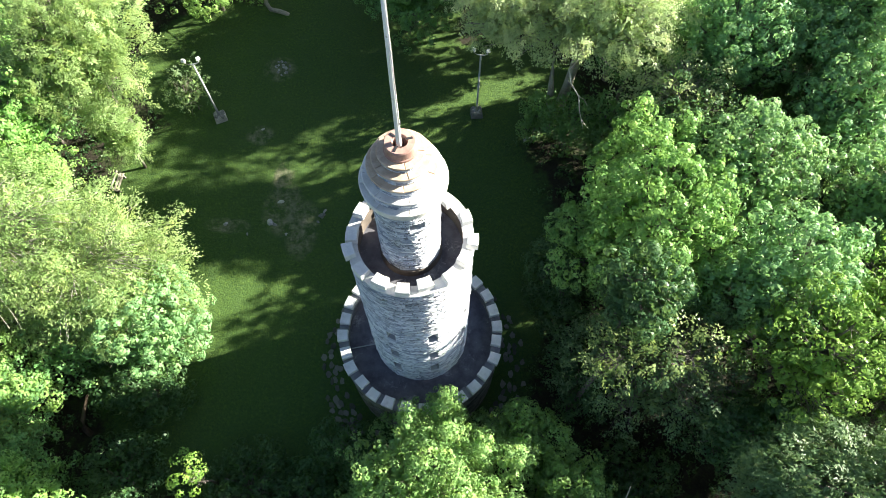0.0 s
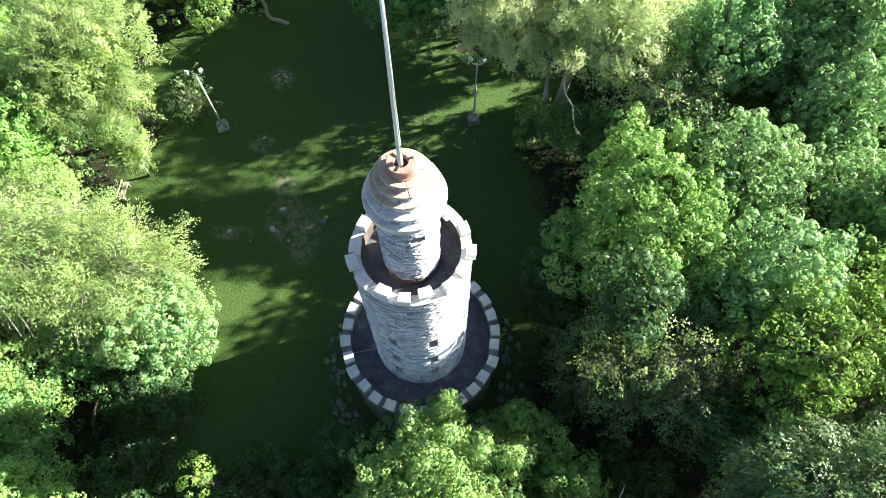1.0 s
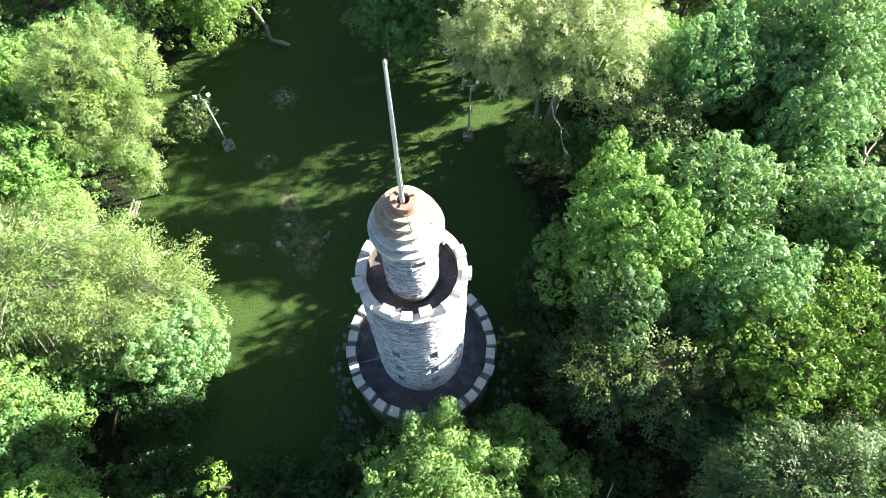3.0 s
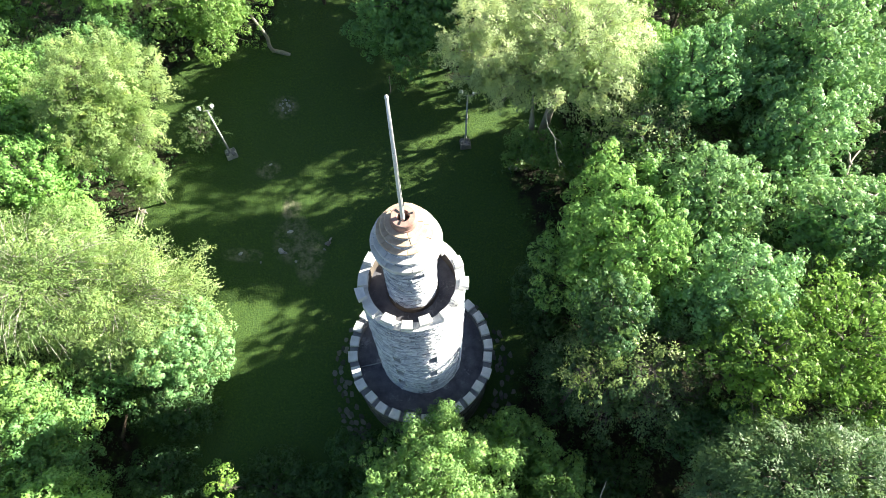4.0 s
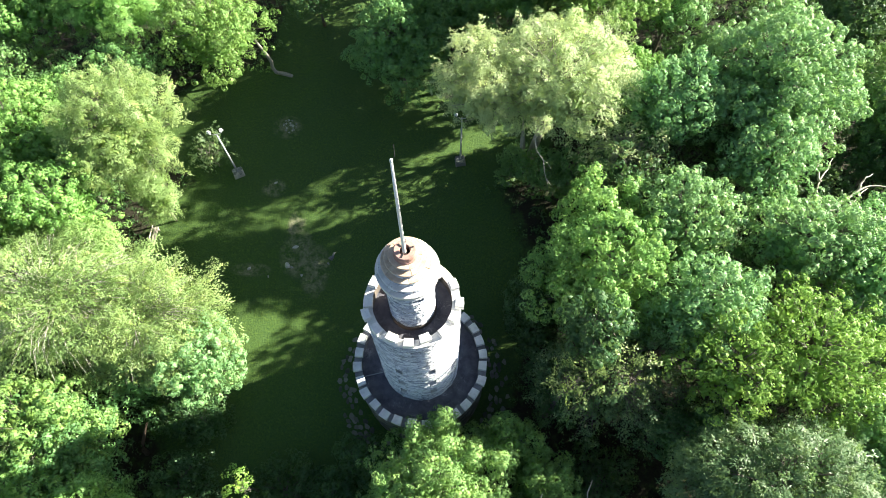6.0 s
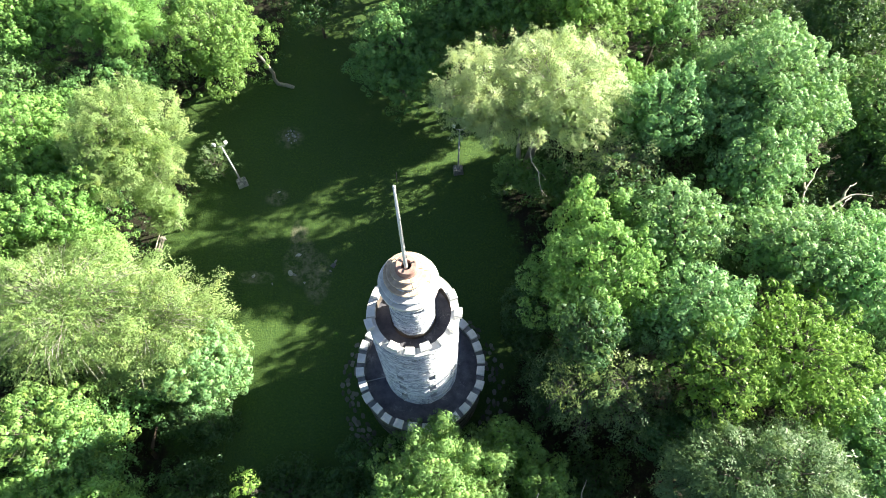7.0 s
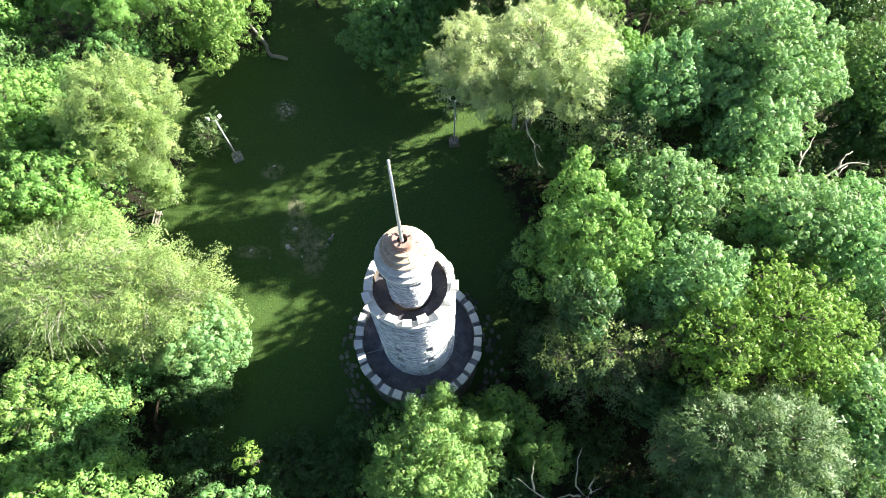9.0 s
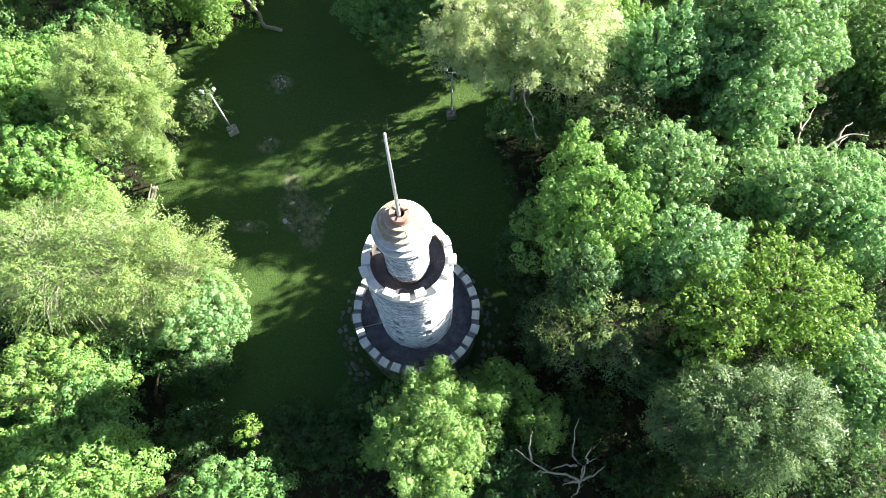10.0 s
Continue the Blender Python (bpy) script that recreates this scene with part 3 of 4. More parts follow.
def crown_lobes(g, rx, ry, rz, zc, share, deep, spires, cone):
    """Bulges of a crown: a core and lobes on a jittered spiral round it."""
    r = np.array([rx, ry, rz])
    count = int(18 + 2.6 * max(rx, ry))
    out = [((0, 0, zc - 0.25 * rz), r * np.array([0.6, 0.6, 0.85]))]
    for i in range(count):
        up = 1 - 1.75 * (i + 0.5) / count + g.uniform(-0.12, 0.12)
        up = min(max(up, -0.8), 0.98)
        a = i * 2.39996 + g.uniform(-0.5, 0.5)
        flat = math.sqrt(1 - up * up)
        slim = 1 - cone * max(up, 0)
        d = np.array([slim * flat * math.cos(a), slim * flat * math.sin(a), up * (1.0 if up > 0 else deep)])
        size = share * g.choice([0.45, 0.65, 0.9, 1.1, 1.35]) * g.uniform(0.9, 1.1)
        reach = (1.06 - size * g.uniform(0.7, 1.15)) * g.uniform(0.93, 1.07)
        out.append((tuple(d * r * reach + [0, 0, zc]), r * size * np.array([1, 1, 0.9])))
    for i in range(spires):
        a, flat = g.uniform(0, 2 * math.pi), math.sqrt(g.uniform(0.02, 0.8))
        d = np.array([flat * math.cos(a), flat * math.sin(a), math.sqrt(1 - flat * flat)])
        w = g.uniform(0.4, 0.95)
        d = d * [1 - cone * d[2], 1 - cone * d[2], 1]
        out.append((tuple(d * r * g.uniform(0.86, 1.0) + [0, 0, zc]), np.array([w, w, w * g.uniform(1.2, 2.1)])))
    return out


def tree(kind, x, y, top, rx, ry=None, label="", rz=None, name="tree", base=0.0, thin=1.0, leaf=None, seed=None, bark=None, lean=(0, 0), category="tree", deep=1.7, cone=0.15, off=(0, 0), leaders=None, holes=0.12, low=0.35, skirt=0.35, girth=1.0):
    """A tree with a trunk, limbs and a crown of leaf clumps on uneven bulges."""
    ry = ry or rx
    rx, ry = rx * 1.06, ry * 1.06
    rz = rz or min(0.8 * (rx + ry) / 2, top * 0.46)
    size, width, cr, per, gap, droop, share, wild = KINDS[kind]
    g = np.random.default_rng(seed if seed is not None else int(abs(x * 131 + y * 17)) + 5)
    zc = top - rz
    lobes = crown_lobes(g, rx, ry, rz, zc, share, deep, int(4 + 2.4 * rx), cone)
    limbs = len(lobes)
    if leaders is None:
        leaders = []
        if kind in ("maple", "oak", "birch") and rx > 2:
            for i in range(int(2 + rx * 0.5)):
                a, reach = i * 2.4 + g.uniform(-0.6, 0.6), g.uniform(0.1, 0.62)
                high = zc + rz * (1 - reach ** 2) ** 0.5 * g.uniform(1.0, 1.06) + g.uniform(0.3, 1.1)
                leaders.append((reach * rx * math.cos(a), reach * ry * math.sin(a), high, rx * g.uniform(0.24, 0.37), rz * g.uniform(0.6, 0.9)))
    for q in leaders:
        lobes += leader(g, *q)
    over = np.array([*off, 0.0])
    centres, radii = np.array([l[0] for l in lobes]) + over, np.array([l[1] for l in lobes])
    pts, outs = [], []
    for i, (c, r) in enumerate(zip(centres, radii)):
        area = 4 * math.pi * np.prod(r) ** (2 / 3)
        m = int(area / gap ** 2 * 3.0)
        d = unit(g.normal(size=(m, 3)))
        d = d[(d[:, 2] > -0.1) | ((d[:, 2] > -0.6) & (g.random(len(d)) < 0.25))]
        p = c + d * r * g.uniform(0.92, 1.06, (len(d), 1))
        keep = np.ones(len(p), bool)
        for j in range(len(centres)):
            if j != i:
                keep &= (((p - centres[j]) / radii[j]) ** 2).sum(1) > 0.62
        # few clumps on the underside
        p, d = p[keep], d[keep]
        under = (p[:, 2] < zc - 0.45 * rz * (skirt + 0.65)) & (g.random(len(p)) < 1 - skirt)
        pts.append(p[~under]), outs.append(d[~under])
    p, d = np.concatenate(pts), np.concatenate(outs)
    # hollows and swellings, sprays that stick out, and gaps
    way = unit((p - over - [0, 0, zc - 0.4 * rz]) / [rx, ry, rz])
    p = p + way * (waves(p, g, 1.9)[:, None] * 0.17 + waves(p, g, 0.8)[:, None] * 0.14)
    spray = (g.random(len(p)) < 0.06)[:, None]
    p = p + spray * (way + [0, 0, 0.35]) * g.uniform(0.15, 0.55, (len(p), 1))
    gap_here = waves(p, g, 1.5) + 0.35 * waves(p, g, 0.6) < -1.75 + 3.5 * holes
    p, d = p[~gap_here], d[~gap_here]
    # clumps keep apart from one another
    order = g.permutation(len(p))
    cell = np.floor(p[order] / gap + g.uniform(0, 1, 3)).astype(int)
    first = order[np.unique(cell, axis=0, return_index=True)[1]]
    first = first[g.random(len(first)) < min(1.0, thin)]
    p, d = p[first], d[first]
    p = p + d * g.uniform(-0.5, 0.5, (len(p), 1)) * cr
    crownward = unit((p - over - [0, 0, zc - 0.3 * rz]) / [rx, ry, rz])
    d = unit(d * 0.7 + crownward * 0.5 + [0, 0, 0.3])
    scale = g.choice([0.7, 0.9, 1.0, 1.1, 1.25], len(p))
    k = np.repeat(np.arange(len(p)), per)
    n = len(k)
    side = unit(np.cross(d, g.normal(size=d.shape)))
    if kind in ("birch", "willow", "ash", "sparse"):
        # sprays: leaves along a twig that leads outwards and hangs at its tip
        along = unit(crownward * [1, 1, 0.35] + g.normal(size=d.shape) * (0.35 if kind == "willow" else 0.5) + [0, 0, 0.1 - droop * 0.4])
        side = unit(np.cross(along, d + [0, 0, 0.3]))
        up = unit(np.cross(side, along) + d * 0.3 + g.normal(size=d.shape) * (0.34 if kind == "willow" else 0.2))
        u = g.uniform(-1, 1, n)
        v = g.normal(size=n) * 0.32 * (1.1 - 0.6 * np.abs(u))
        reach = cr * scale[k] * (2.1 if kind == "willow" else 1.5)
        pos = p[k] + along[k] * (u * reach)[:, None] + side[k] * (v * reach)[:, None] + up[k] * (g.normal(size=n) * 0.06)[:, None]
        pos[:, 2] -= droop * 0.5 * np.maximum(u, 0) ** 2
        nor = unit(up[k] + g.normal(size=(n, 3)) * wild)
        puff = unit(d[k] * 0.3 + up[k] * 0.7 + side[k] * (v * 0.8)[:, None] + along[k] * (u * 0.4)[:, None])
        tang = unit(along[k] * 0.8 + side[k] * np.sign(v)[:, None] * 0.6 + g.normal(size=(n, 3)) * 0.3 + [0, 0, -0.25 - droop])
    else:
        # rosettes: leaves that spread like shingles over a small dome
        other = np.cross(d, side)
        turn, tilt = g.uniform(0, 2 * math.pi, n), np.arccos(1 - 1.3 * g.uniform(0, 1, n))
        flat = side[k] * np.cos(turn)[:, None] + other[k] * np.sin(turn)[:, None]
        q = d[k] * np.cos(tilt)[:, None] + flat * np.sin(tilt)[:, None]
        pos = p[k] + q * (cr * scale[k] * g.uniform(0.82, 1.0, n))[:, None]
        pos[:, 2] -= droop * 0.5 * g.uniform(0, 1, n) ** 2
        puff = q
        nor = unit(q * 0.75 + d[k] * 0.35 + g.normal(size=q.shape) * wild)
        tang = unit(flat * np.cos(tilt)[:, None] - d[k] * np.sin(tilt)[:, None] + g.normal(size=q.shape) * 0.3 + [0, 0, -0.15])
    tang = unit(tang - nor * (tang * nor).sum(1, keepdims=True))
    length = size * g.uniform(0.65, 1.3, len(k))
    # leaves in the depth of the crown
    m = int(len(k) * 0.10)
    w = unit(g.normal(size=(m, 3))) * (g.uniform(0.25, 0.80, (m, 1)) ** 0.6) * [rx, ry, rz] * 0.8 + [0, 0, zc] + over
    wn = unit(g.normal(size=(m, 3)) + [0, 0, 0.6])
    wt = unit(np.cross(wn, g.normal(size=(m, 3))))
    pos, nor, tang, puff = np.concatenate([pos, w]), np.concatenate([nor, wn]), np.concatenate([tang, wt]), np.concatenate([puff, wn])
    length = np.concatenate([length, 0.34 * g.uniform(0.7, 1.3, m)])
    ob = thing(name, pose(x, y, base), label, category)
    part("crown", leaf_mesh("crown", pos, tang, nor, length, LEAF[leaf or kind], width, puff), ob)
    # trunk and limbs
    s = Shape()
    r0 = (0.011 * top + 0.012 * rx) * girth
    fork = max(0.5, zc - 1.0 * rz)
    wob = lambda a: (g.uniform(-a, a), g.uniform(-a, a))
    mids = [(0, 0, -0.1), (*np.add(wob(0.1), np.add(np.multiply(lean, 0.4), np.multiply(off, low))), fork * 0.5), (*np.add(np.add(wob(0.15), lean), np.multiply(off, min(0.8, 2.3 * low))), fork), (*np.add(wob(0.3), off), zc), (*np.add(wob(0.3), off), zc + 0.5 * rz)]
    s.tube(mids, [r0 * 1.45, r0, r0 * 0.85, r0 * 0.45, r0 * 0.12], 9)
    for c in centres[1:limbs]:
        a = np.array(mids[2 if c[2] < zc + 0.3 * rz else 3], float)
        b = over + (c - over) * [0.92, 0.92, 1.0]
        m1 = a + (b - a) * 0.45 + [*wob(0.3), 0.12 * rz]
        rr = r0 * g.uniform(0.25, 0.42)
        s.tube([a, m1, b], [rr * 1.3, rr, rr * 0.3], 5, False)
        for _ in range(3):
            e = b + unit(g.normal(size=3) + (b - a) * 0.3) * np.mean(radii[1]) * 0.95
            s.tube([m1 + (b - m1) * g.uniform(0.2, 0.9), (m1 + e) / 2 + g.normal(size=3) * 0.15, e], [rr * 0.4, rr * 0.25, rr * 0.1], 3, False)
    if kind == "willow":
        for _ in range(120):
            a, reach = g.uniform(0, 2 * math.pi), g.uniform(0.5, 1.0)
            way = np.array([math.cos(a) * rx, math.sin(a) * ry, 0])
            start = np.array([*wob(0.5), zc + 0.45 * rz]) + way * g.uniform(0, 0.45)
            end = start * [0.3, 0.3, 1] + way * reach * 0.95
            end[2] = zc + rz * 1.03 * math.sqrt(max(0.02, 1 - reach * reach)) + g.uniform(-0.3, 0.3)
            mid = (start + end) / 2 + [0, 0, 0.2 * rz + g.uniform(-0.2, 0.3)]
            s.tube([start, mid, end], [0.032, 0.022, 0.01], 3, False)
    part("trunk", s.mesh("trunk", bark or BARK, True), ob)
    return ob


L_MAPLE = "full-leaved green maple with a dense lumpy crown"
L_BIRCH = "tall pale yellow-green birch with fine drooping leaves"
L_OAK = "yellow-green oak with an open, uneven leafy crown"
L_DARK = "green tree standing in the shade of the wood"
# east of the tower
tree("maple", 10.5, 16.6, 14.0, 4.4, 5.0, L_MAPLE, rz=5.2, cone=0.5, leaf="sunny", leaders=((0.1, 1.0, 16.4, 1.8, 4.8), (-0.5, 3.0, 15.3, 1.7, 4.6), (-0.6, 5.3, 13.5, 1.3, 4.4), (1.7, 4.5, 13.5, 1.3, 4.0), (-1.9, 0.6, 14.5, 1.4, 3.8), (1.6, -1.2, 16.4, 1.7, 4.4), (-0.6, -2.2, 15.7, 1.7, 4.6), (-0.4, -4.2, 15.5, 1.6, 4.6), (2.6, 1.4, 13.8, 1.4, 3.4)))
tree("maple", 16.0, 19.5, 14.0, 3.2, 3.3, L_MAPLE, leaf="pale", cone=0.3)
tree("maple", 16.5, 13.1, 14.9, 3.1, 3.1, L_MAPLE, leaf="pale", rz=3.8, cone=0.3)
tree("maple", 24.4, 30.6, 16.6, 5.5, 5.2, "broad domed maple with a dense green crown", leaf="pale", leaders=(), rz=4.9, holes=0.04)
tree("maple", 22.5, 24.4, 14.0, 2.9, 3.4, L_MAPLE, leaf="pale")
tree("maple", 23.6, 18.0, 14.4, 3.6, 2.7, L_MAPLE, leaf="pale")
tree("maple", 28.1, 16.3, 13.8, 3.4, 3.8, L_MAPLE, leaf="pale")
tree("oak", 22.4, 10.8, 14.6, 5.2, 4.7, L_OAK, thin=0.85, holes=0.26)
tree("oak", 17.2, 9.4, 14.4, 3.2, 3.3, L_OAK, thin=0.85, holes=0.28)
tree("sparse", 10.9, 8.7, 12.4, 1.3, 1.0, "thin tree with a few sunlit sprays of leaves", leaf="willow", thin=0.6, holes=0.4)
tree("sparse", 7.6, 8.5, 11.8, 0.9, 0.8, "thin tree with a few sunlit sprays of leaves", leaf="willow", thin=0.6, holes=0.4)
# dense to shade the tower; dark leaf holds the big maple's shaded fringe
tree("maple", 9.1, 11.4, 14.2, 2.0, 2.0, L_DARK, cone=0.4, leaf="dark")
tree("sparse", 10.9, 9.4, 11.2, 4.6, 3.6, "thin-leaved tree with bare grey limbs showing through", thin=0.6, holes=0.25)
tree("ash", 19.4, 3.0, 13.6, 5.4, 3.6, "grey-green ash with drooping leaf sprays", holes=0.3)
tree("maple", 27.4, 4.8, 12.0, 3.0, 3.4, L_MAPLE, leaf="pale")
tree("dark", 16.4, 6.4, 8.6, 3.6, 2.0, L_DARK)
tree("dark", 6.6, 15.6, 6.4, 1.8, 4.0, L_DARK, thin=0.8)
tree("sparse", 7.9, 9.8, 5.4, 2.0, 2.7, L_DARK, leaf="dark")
# north-east
tree("birch", 6.9, 30.4, 16.0, 2.8, 3.4, L_BIRCH, leaf="silver", bark=BARK_PALE, thin=0.8, rz=3.0, off=(-4.5, -0.9), deep=1.3, holes=0.28, low=0.1)
tree("birch", 7.5, 31.3, 16.8, 5.2, 4.0, L_BIRCH, leaf="silver", bark=BARK_PALE, thin=0.95, rz=3.9, off=(0.3, -1.7), deep=0.8, holes=0.30, skirt=0.3, girth=1.35)
tree("sparse", 12.4, 25.6, 12.2, 3.1, 1.7, "half-bare tree with pale twigs and few leaves", leaf="silver", bark=BARK_PALE, thin=0.6, holes=0.3)
tree("maple", 16.2, 28.8, 14.5, 3.4, 3.1, L_MAPLE, leaf="pale")
tree("maple", 12.4, 41.6, 16.4, 5.2, 3.6, L_MAPLE, rz=4.4, deep=1.5, skirt=0.9, leaf="sunny")
tree("maple", 5.7, 41.7, 13.6, 4.2, 3.2, L_MAPLE, skirt=0.9, deep=2.2, holes=0.05)
# open crown added to break the sunlight on the lawn into dapples
tree("birch", 11.6, 35.2, 12.6, 3.1, 3.0, L_BIRCH, bark=BARK_PALE, thin=0.5, holes=0.5, rz=3.0, skirt=0.05)
tree("maple", 21.4, 38.6, 6.6, 2.6, 2.2, L_MAPLE)
tree("maple", 16.0, 35.4, 8.4, 2.4, 2.0, L_MAPLE, leaf="sunny")
tree("maple", 20.2, 43.4, 9.0, 2.8, 2.4, L_MAPLE, leaf="pale", cone=0.4)
tree("maple", 10.8, 38.6, 17.0, 3.0, 2.8, L_MAPLE, leaf="sunny", rz=3.0, holes=0.44, skirt=0.1)
# out of view, added to shade the ground round the dead tree
tree("dark", 40.5, 30.5, 10.0, 4.6, 5.2, L_DARK, rz=4.5)
tree("dark", 35.8, 28.4, 8.0, 3.4, 3.0, L_DARK, thin=0.7)
tree("dark", 35.2, 41.2, 12.0, 4.6, 4.4, L_DARK)
tree("maple", 35.6, 32.0, 11.0, 3.4, 4.5, L_DARK)
tree("maple", -4.0, 40.0, 9.8, 4.4, 4.6, L_DARK, thin=0.9, deep=1.9)
tree("dark", 0.8, 44.0, 12.0, 4.7, 4.6, L_DARK, leaf="maple")
tree("maple", 0.5, 50.5, 12.0, 4.4, 4.0, L_MAPLE, thin=0.5)
# added to keep the sun off the north end of the lawn
tree("maple", -3.4, 53.0, 12.5, 4.4, 3.8, L_MAPLE, thin=0.8)
# added below the tall maple to block sun from the lawn by the floodlight
tree("dark", 10.6, 38.5, 8.4, 2.0, 1.5, L_DARK, leaf="maple")
tree("maple", 8.0, 48.0, 13.0, 4.2, 3.6, L_MAPLE, thin=0.5)
# north-west and west
tree("oak", -20.9, 41.3, 9.4, 4.7, 4.4, L_OAK, deep=1.1, leaf="fresh")
tree("birch", -25.2, 28.5, 13.0, 4.3, 4.5, "pale green tree with feathery upright sprays of leaves", cone=0.3, leaders=((1.8, 2.2, 13.3, 1.9, 4.5), (-1.2, 1.4, 13.4, 1.8, 4.5), (2.6, -1.0, 12.0, 1.6, 4.5), (0.2, -1.6, 12.6, 1.7, 4.0), (-2.8, -0.6, 11.5, 1.6, 4.0), (1.6, -3.4, 9.2, 1.3, 3.5)), holes=0.27, thin=0.85)
tree("birch", -23.6, 25.1, 6.2, 1.5, 1.5, "pale green tree with feathery upright sprays of leaves", rz=2.2, cone=0.3, holes=0.2)
tree("birch", -28.9, 42.0, 12.0, 4.2, 3.8, L_BIRCH, leaf="fresh", holes=0.16)
tree("maple", -33.8, 43.5, 11.4, 3.4, 3.4, L_MAPLE, leaf="sunny")
tree("maple", -38.6, 41.6, 11.6, 4.2, 4.0, L_MAPLE, leaf="fresh")
tree("maple", -34.4, 29.7, 9.6, 4.0, 5.0, L_MAPLE, leaf="fresh")
tree("oak", -29.6, 22.6, 10.4, 4.2, 3.0, L_OAK, leaf="fresh")
tree("oak", -34.0, 20.6, 9.8, 3.4, 3.9, L_OAK, leaf="fresh")
tree("oak", -26.4, 20.2, 7.6, 2.2, 2.0, L_OAK, leaf="fresh")
tree("willow", -21.6, 13.9, 9.0, 5.0, 4.3, "pale trailing willow on the edge of the lawn", bark=BARK_PALE, rz=2.6, off=(1.0, 0.3))
tree("willow", -26.9, 14.9, 10.2, 6.9, 5.4, "wide spreading pale willow with trailing fine leaves", bark=DEADWOOD, rz=3.4, thin=0.85)
tree("maple", -18.1, 11.5, 7.2, 3.1, 3.3, "low bright green maple beside the lawn", leaf="pale", deep=2.1, skirt=0.8)
tree("maple", -26.9, 6.6, 9.4, 4.6, 2.8, L_MAPLE, leaf="sunny")
tree("dark", -25.8, 6.0, 8.8, 3.7, 2.2, L_DARK, leaf="maple", thin=0.9)
# south
tree("fine", -0.3, 2.2, 9.3, 4.2, 4.4, "bright green maple rising before the lower parapet", leaf="bright", rz=3.7, cone=0.5, deep=1.3, off=(-0.2, 0.9), leaders=((0.5, 3.6, 10.5, 1.1, 4.0), (-1.3, 2.9, 9.8, 0.75, 3.0), (0.7, 2.0, 10.9, 1.2, 4.0), (3.9, 1.3, 9.6, 1.1, 3.4), (2.2, 1.6, 9.9, 1.0, 3.4), (-3.2, 0.0, 9.0, 1.2, 3.4), (-4.0, -1.6, 7.4, 1.1, 3.0), (0.9, 0.2, 11.0, 1.4, 4.0), (-0.4, -2.0, 10.2, 1.3, 3.6), (2.2, -1.4, 9.8, 1.2, 3.4), (1.0, -3.6, 9.8, 1.3, 3.6), (-1.9, -3.6, 9.2, 1.3, 3.4)), holes=0.2)
tree("maple", -24.9, 0.5, 9.6, 5.6, 2.8, L_MAPLE, leaf="sunny")
tree("maple", -14.4, -0.9, 6.5, 3.6, 2.0, L_MAPLE)
tree("oak", -13.5, 3.0, 5.9, 0.42, 0.42, "small yellow-green sapling in the shade", rz=1.3, thin=0.5)


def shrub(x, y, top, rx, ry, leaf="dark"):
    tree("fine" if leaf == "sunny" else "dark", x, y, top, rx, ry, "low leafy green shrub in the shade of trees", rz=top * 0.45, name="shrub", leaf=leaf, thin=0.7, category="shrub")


shrub(4.3, 6.0, 6.4, 1.9, 1.6, "sunny")
shrub(-5.6, 4.9, 2.8, 2.1, 1.6)
shrub(6.6, 3.6, 6.4, 2.1, 1.9, "sunny")
shrub(-18.6, 3.2, 2.4, 2.3, 2.4)
shrub(-11.2, 2.9, 2.0, 3.0, 2.4)
shrub(4.7, -0.5, 6.0, 2.8, 2.4)
shrub(-18.0, 8.0, 3.0, 2.0, 1.6)
shrub(-25.5, 3.6, 7.6, 4.0, 2.2, "maple")
shrub(15.2, -0.7, 3.0, 3.7, 2.6)
shrub(-8.0, 2.2, 2.2, 2.6, 2.2)
tree("sparse", -20.7, 30.7, 3.6, 1.4, 1.4, "sparse green bush beside the floodlight post", rz=1.5, name="shrub", thin=0.5, category="shrub")
shrub(10.8, 3.8, 2.4, 2.6, 2.4)
shrub(-20.0, 8.6, 3.2, 2.0, 1.2)
# three dark-leaved shrubs added over sunlit ground to stand for deep shade
shrub(29.2, 27.4, 3.0, 2.6, 2.0)
shrub(31.8, 25.4, 3.2, 2.6, 2.2)
shrub(27.4, 26.4, 2.2, 1.8, 1.4)
shrub(5.7, 29.5, 3.6, 1.3, 1.3, "maple")
shrub(8.0, 28.5, 5.0, 1.8, 1.5, "maple")
shrub(10.4, 27.4, 6.0, 1.9, 1.5, "maple")
# mostly hidden, added under the birches to block a sun streak on the lawn
tree("dark", 11.4, 30.4, 10.4, 2.4, 2.0, L_DARK, leaf="maple")

# lower trees filled in between the tall ones; dark leaves carry the gaps' shade
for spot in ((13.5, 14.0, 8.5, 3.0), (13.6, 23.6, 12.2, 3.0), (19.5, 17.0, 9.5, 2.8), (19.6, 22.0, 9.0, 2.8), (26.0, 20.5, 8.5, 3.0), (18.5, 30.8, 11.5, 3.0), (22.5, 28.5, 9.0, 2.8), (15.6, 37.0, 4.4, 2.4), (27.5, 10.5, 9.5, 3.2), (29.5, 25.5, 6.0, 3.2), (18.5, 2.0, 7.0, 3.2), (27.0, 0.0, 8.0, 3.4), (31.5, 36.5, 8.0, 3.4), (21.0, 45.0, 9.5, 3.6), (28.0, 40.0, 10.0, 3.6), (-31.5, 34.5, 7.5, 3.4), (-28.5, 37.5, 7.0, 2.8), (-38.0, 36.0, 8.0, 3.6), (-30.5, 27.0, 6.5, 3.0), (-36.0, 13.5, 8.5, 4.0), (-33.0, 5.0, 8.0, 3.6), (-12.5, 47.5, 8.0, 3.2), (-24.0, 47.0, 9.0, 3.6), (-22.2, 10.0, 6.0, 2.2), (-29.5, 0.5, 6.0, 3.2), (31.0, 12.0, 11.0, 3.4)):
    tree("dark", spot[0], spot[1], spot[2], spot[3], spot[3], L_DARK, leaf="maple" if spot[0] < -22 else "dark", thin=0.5)


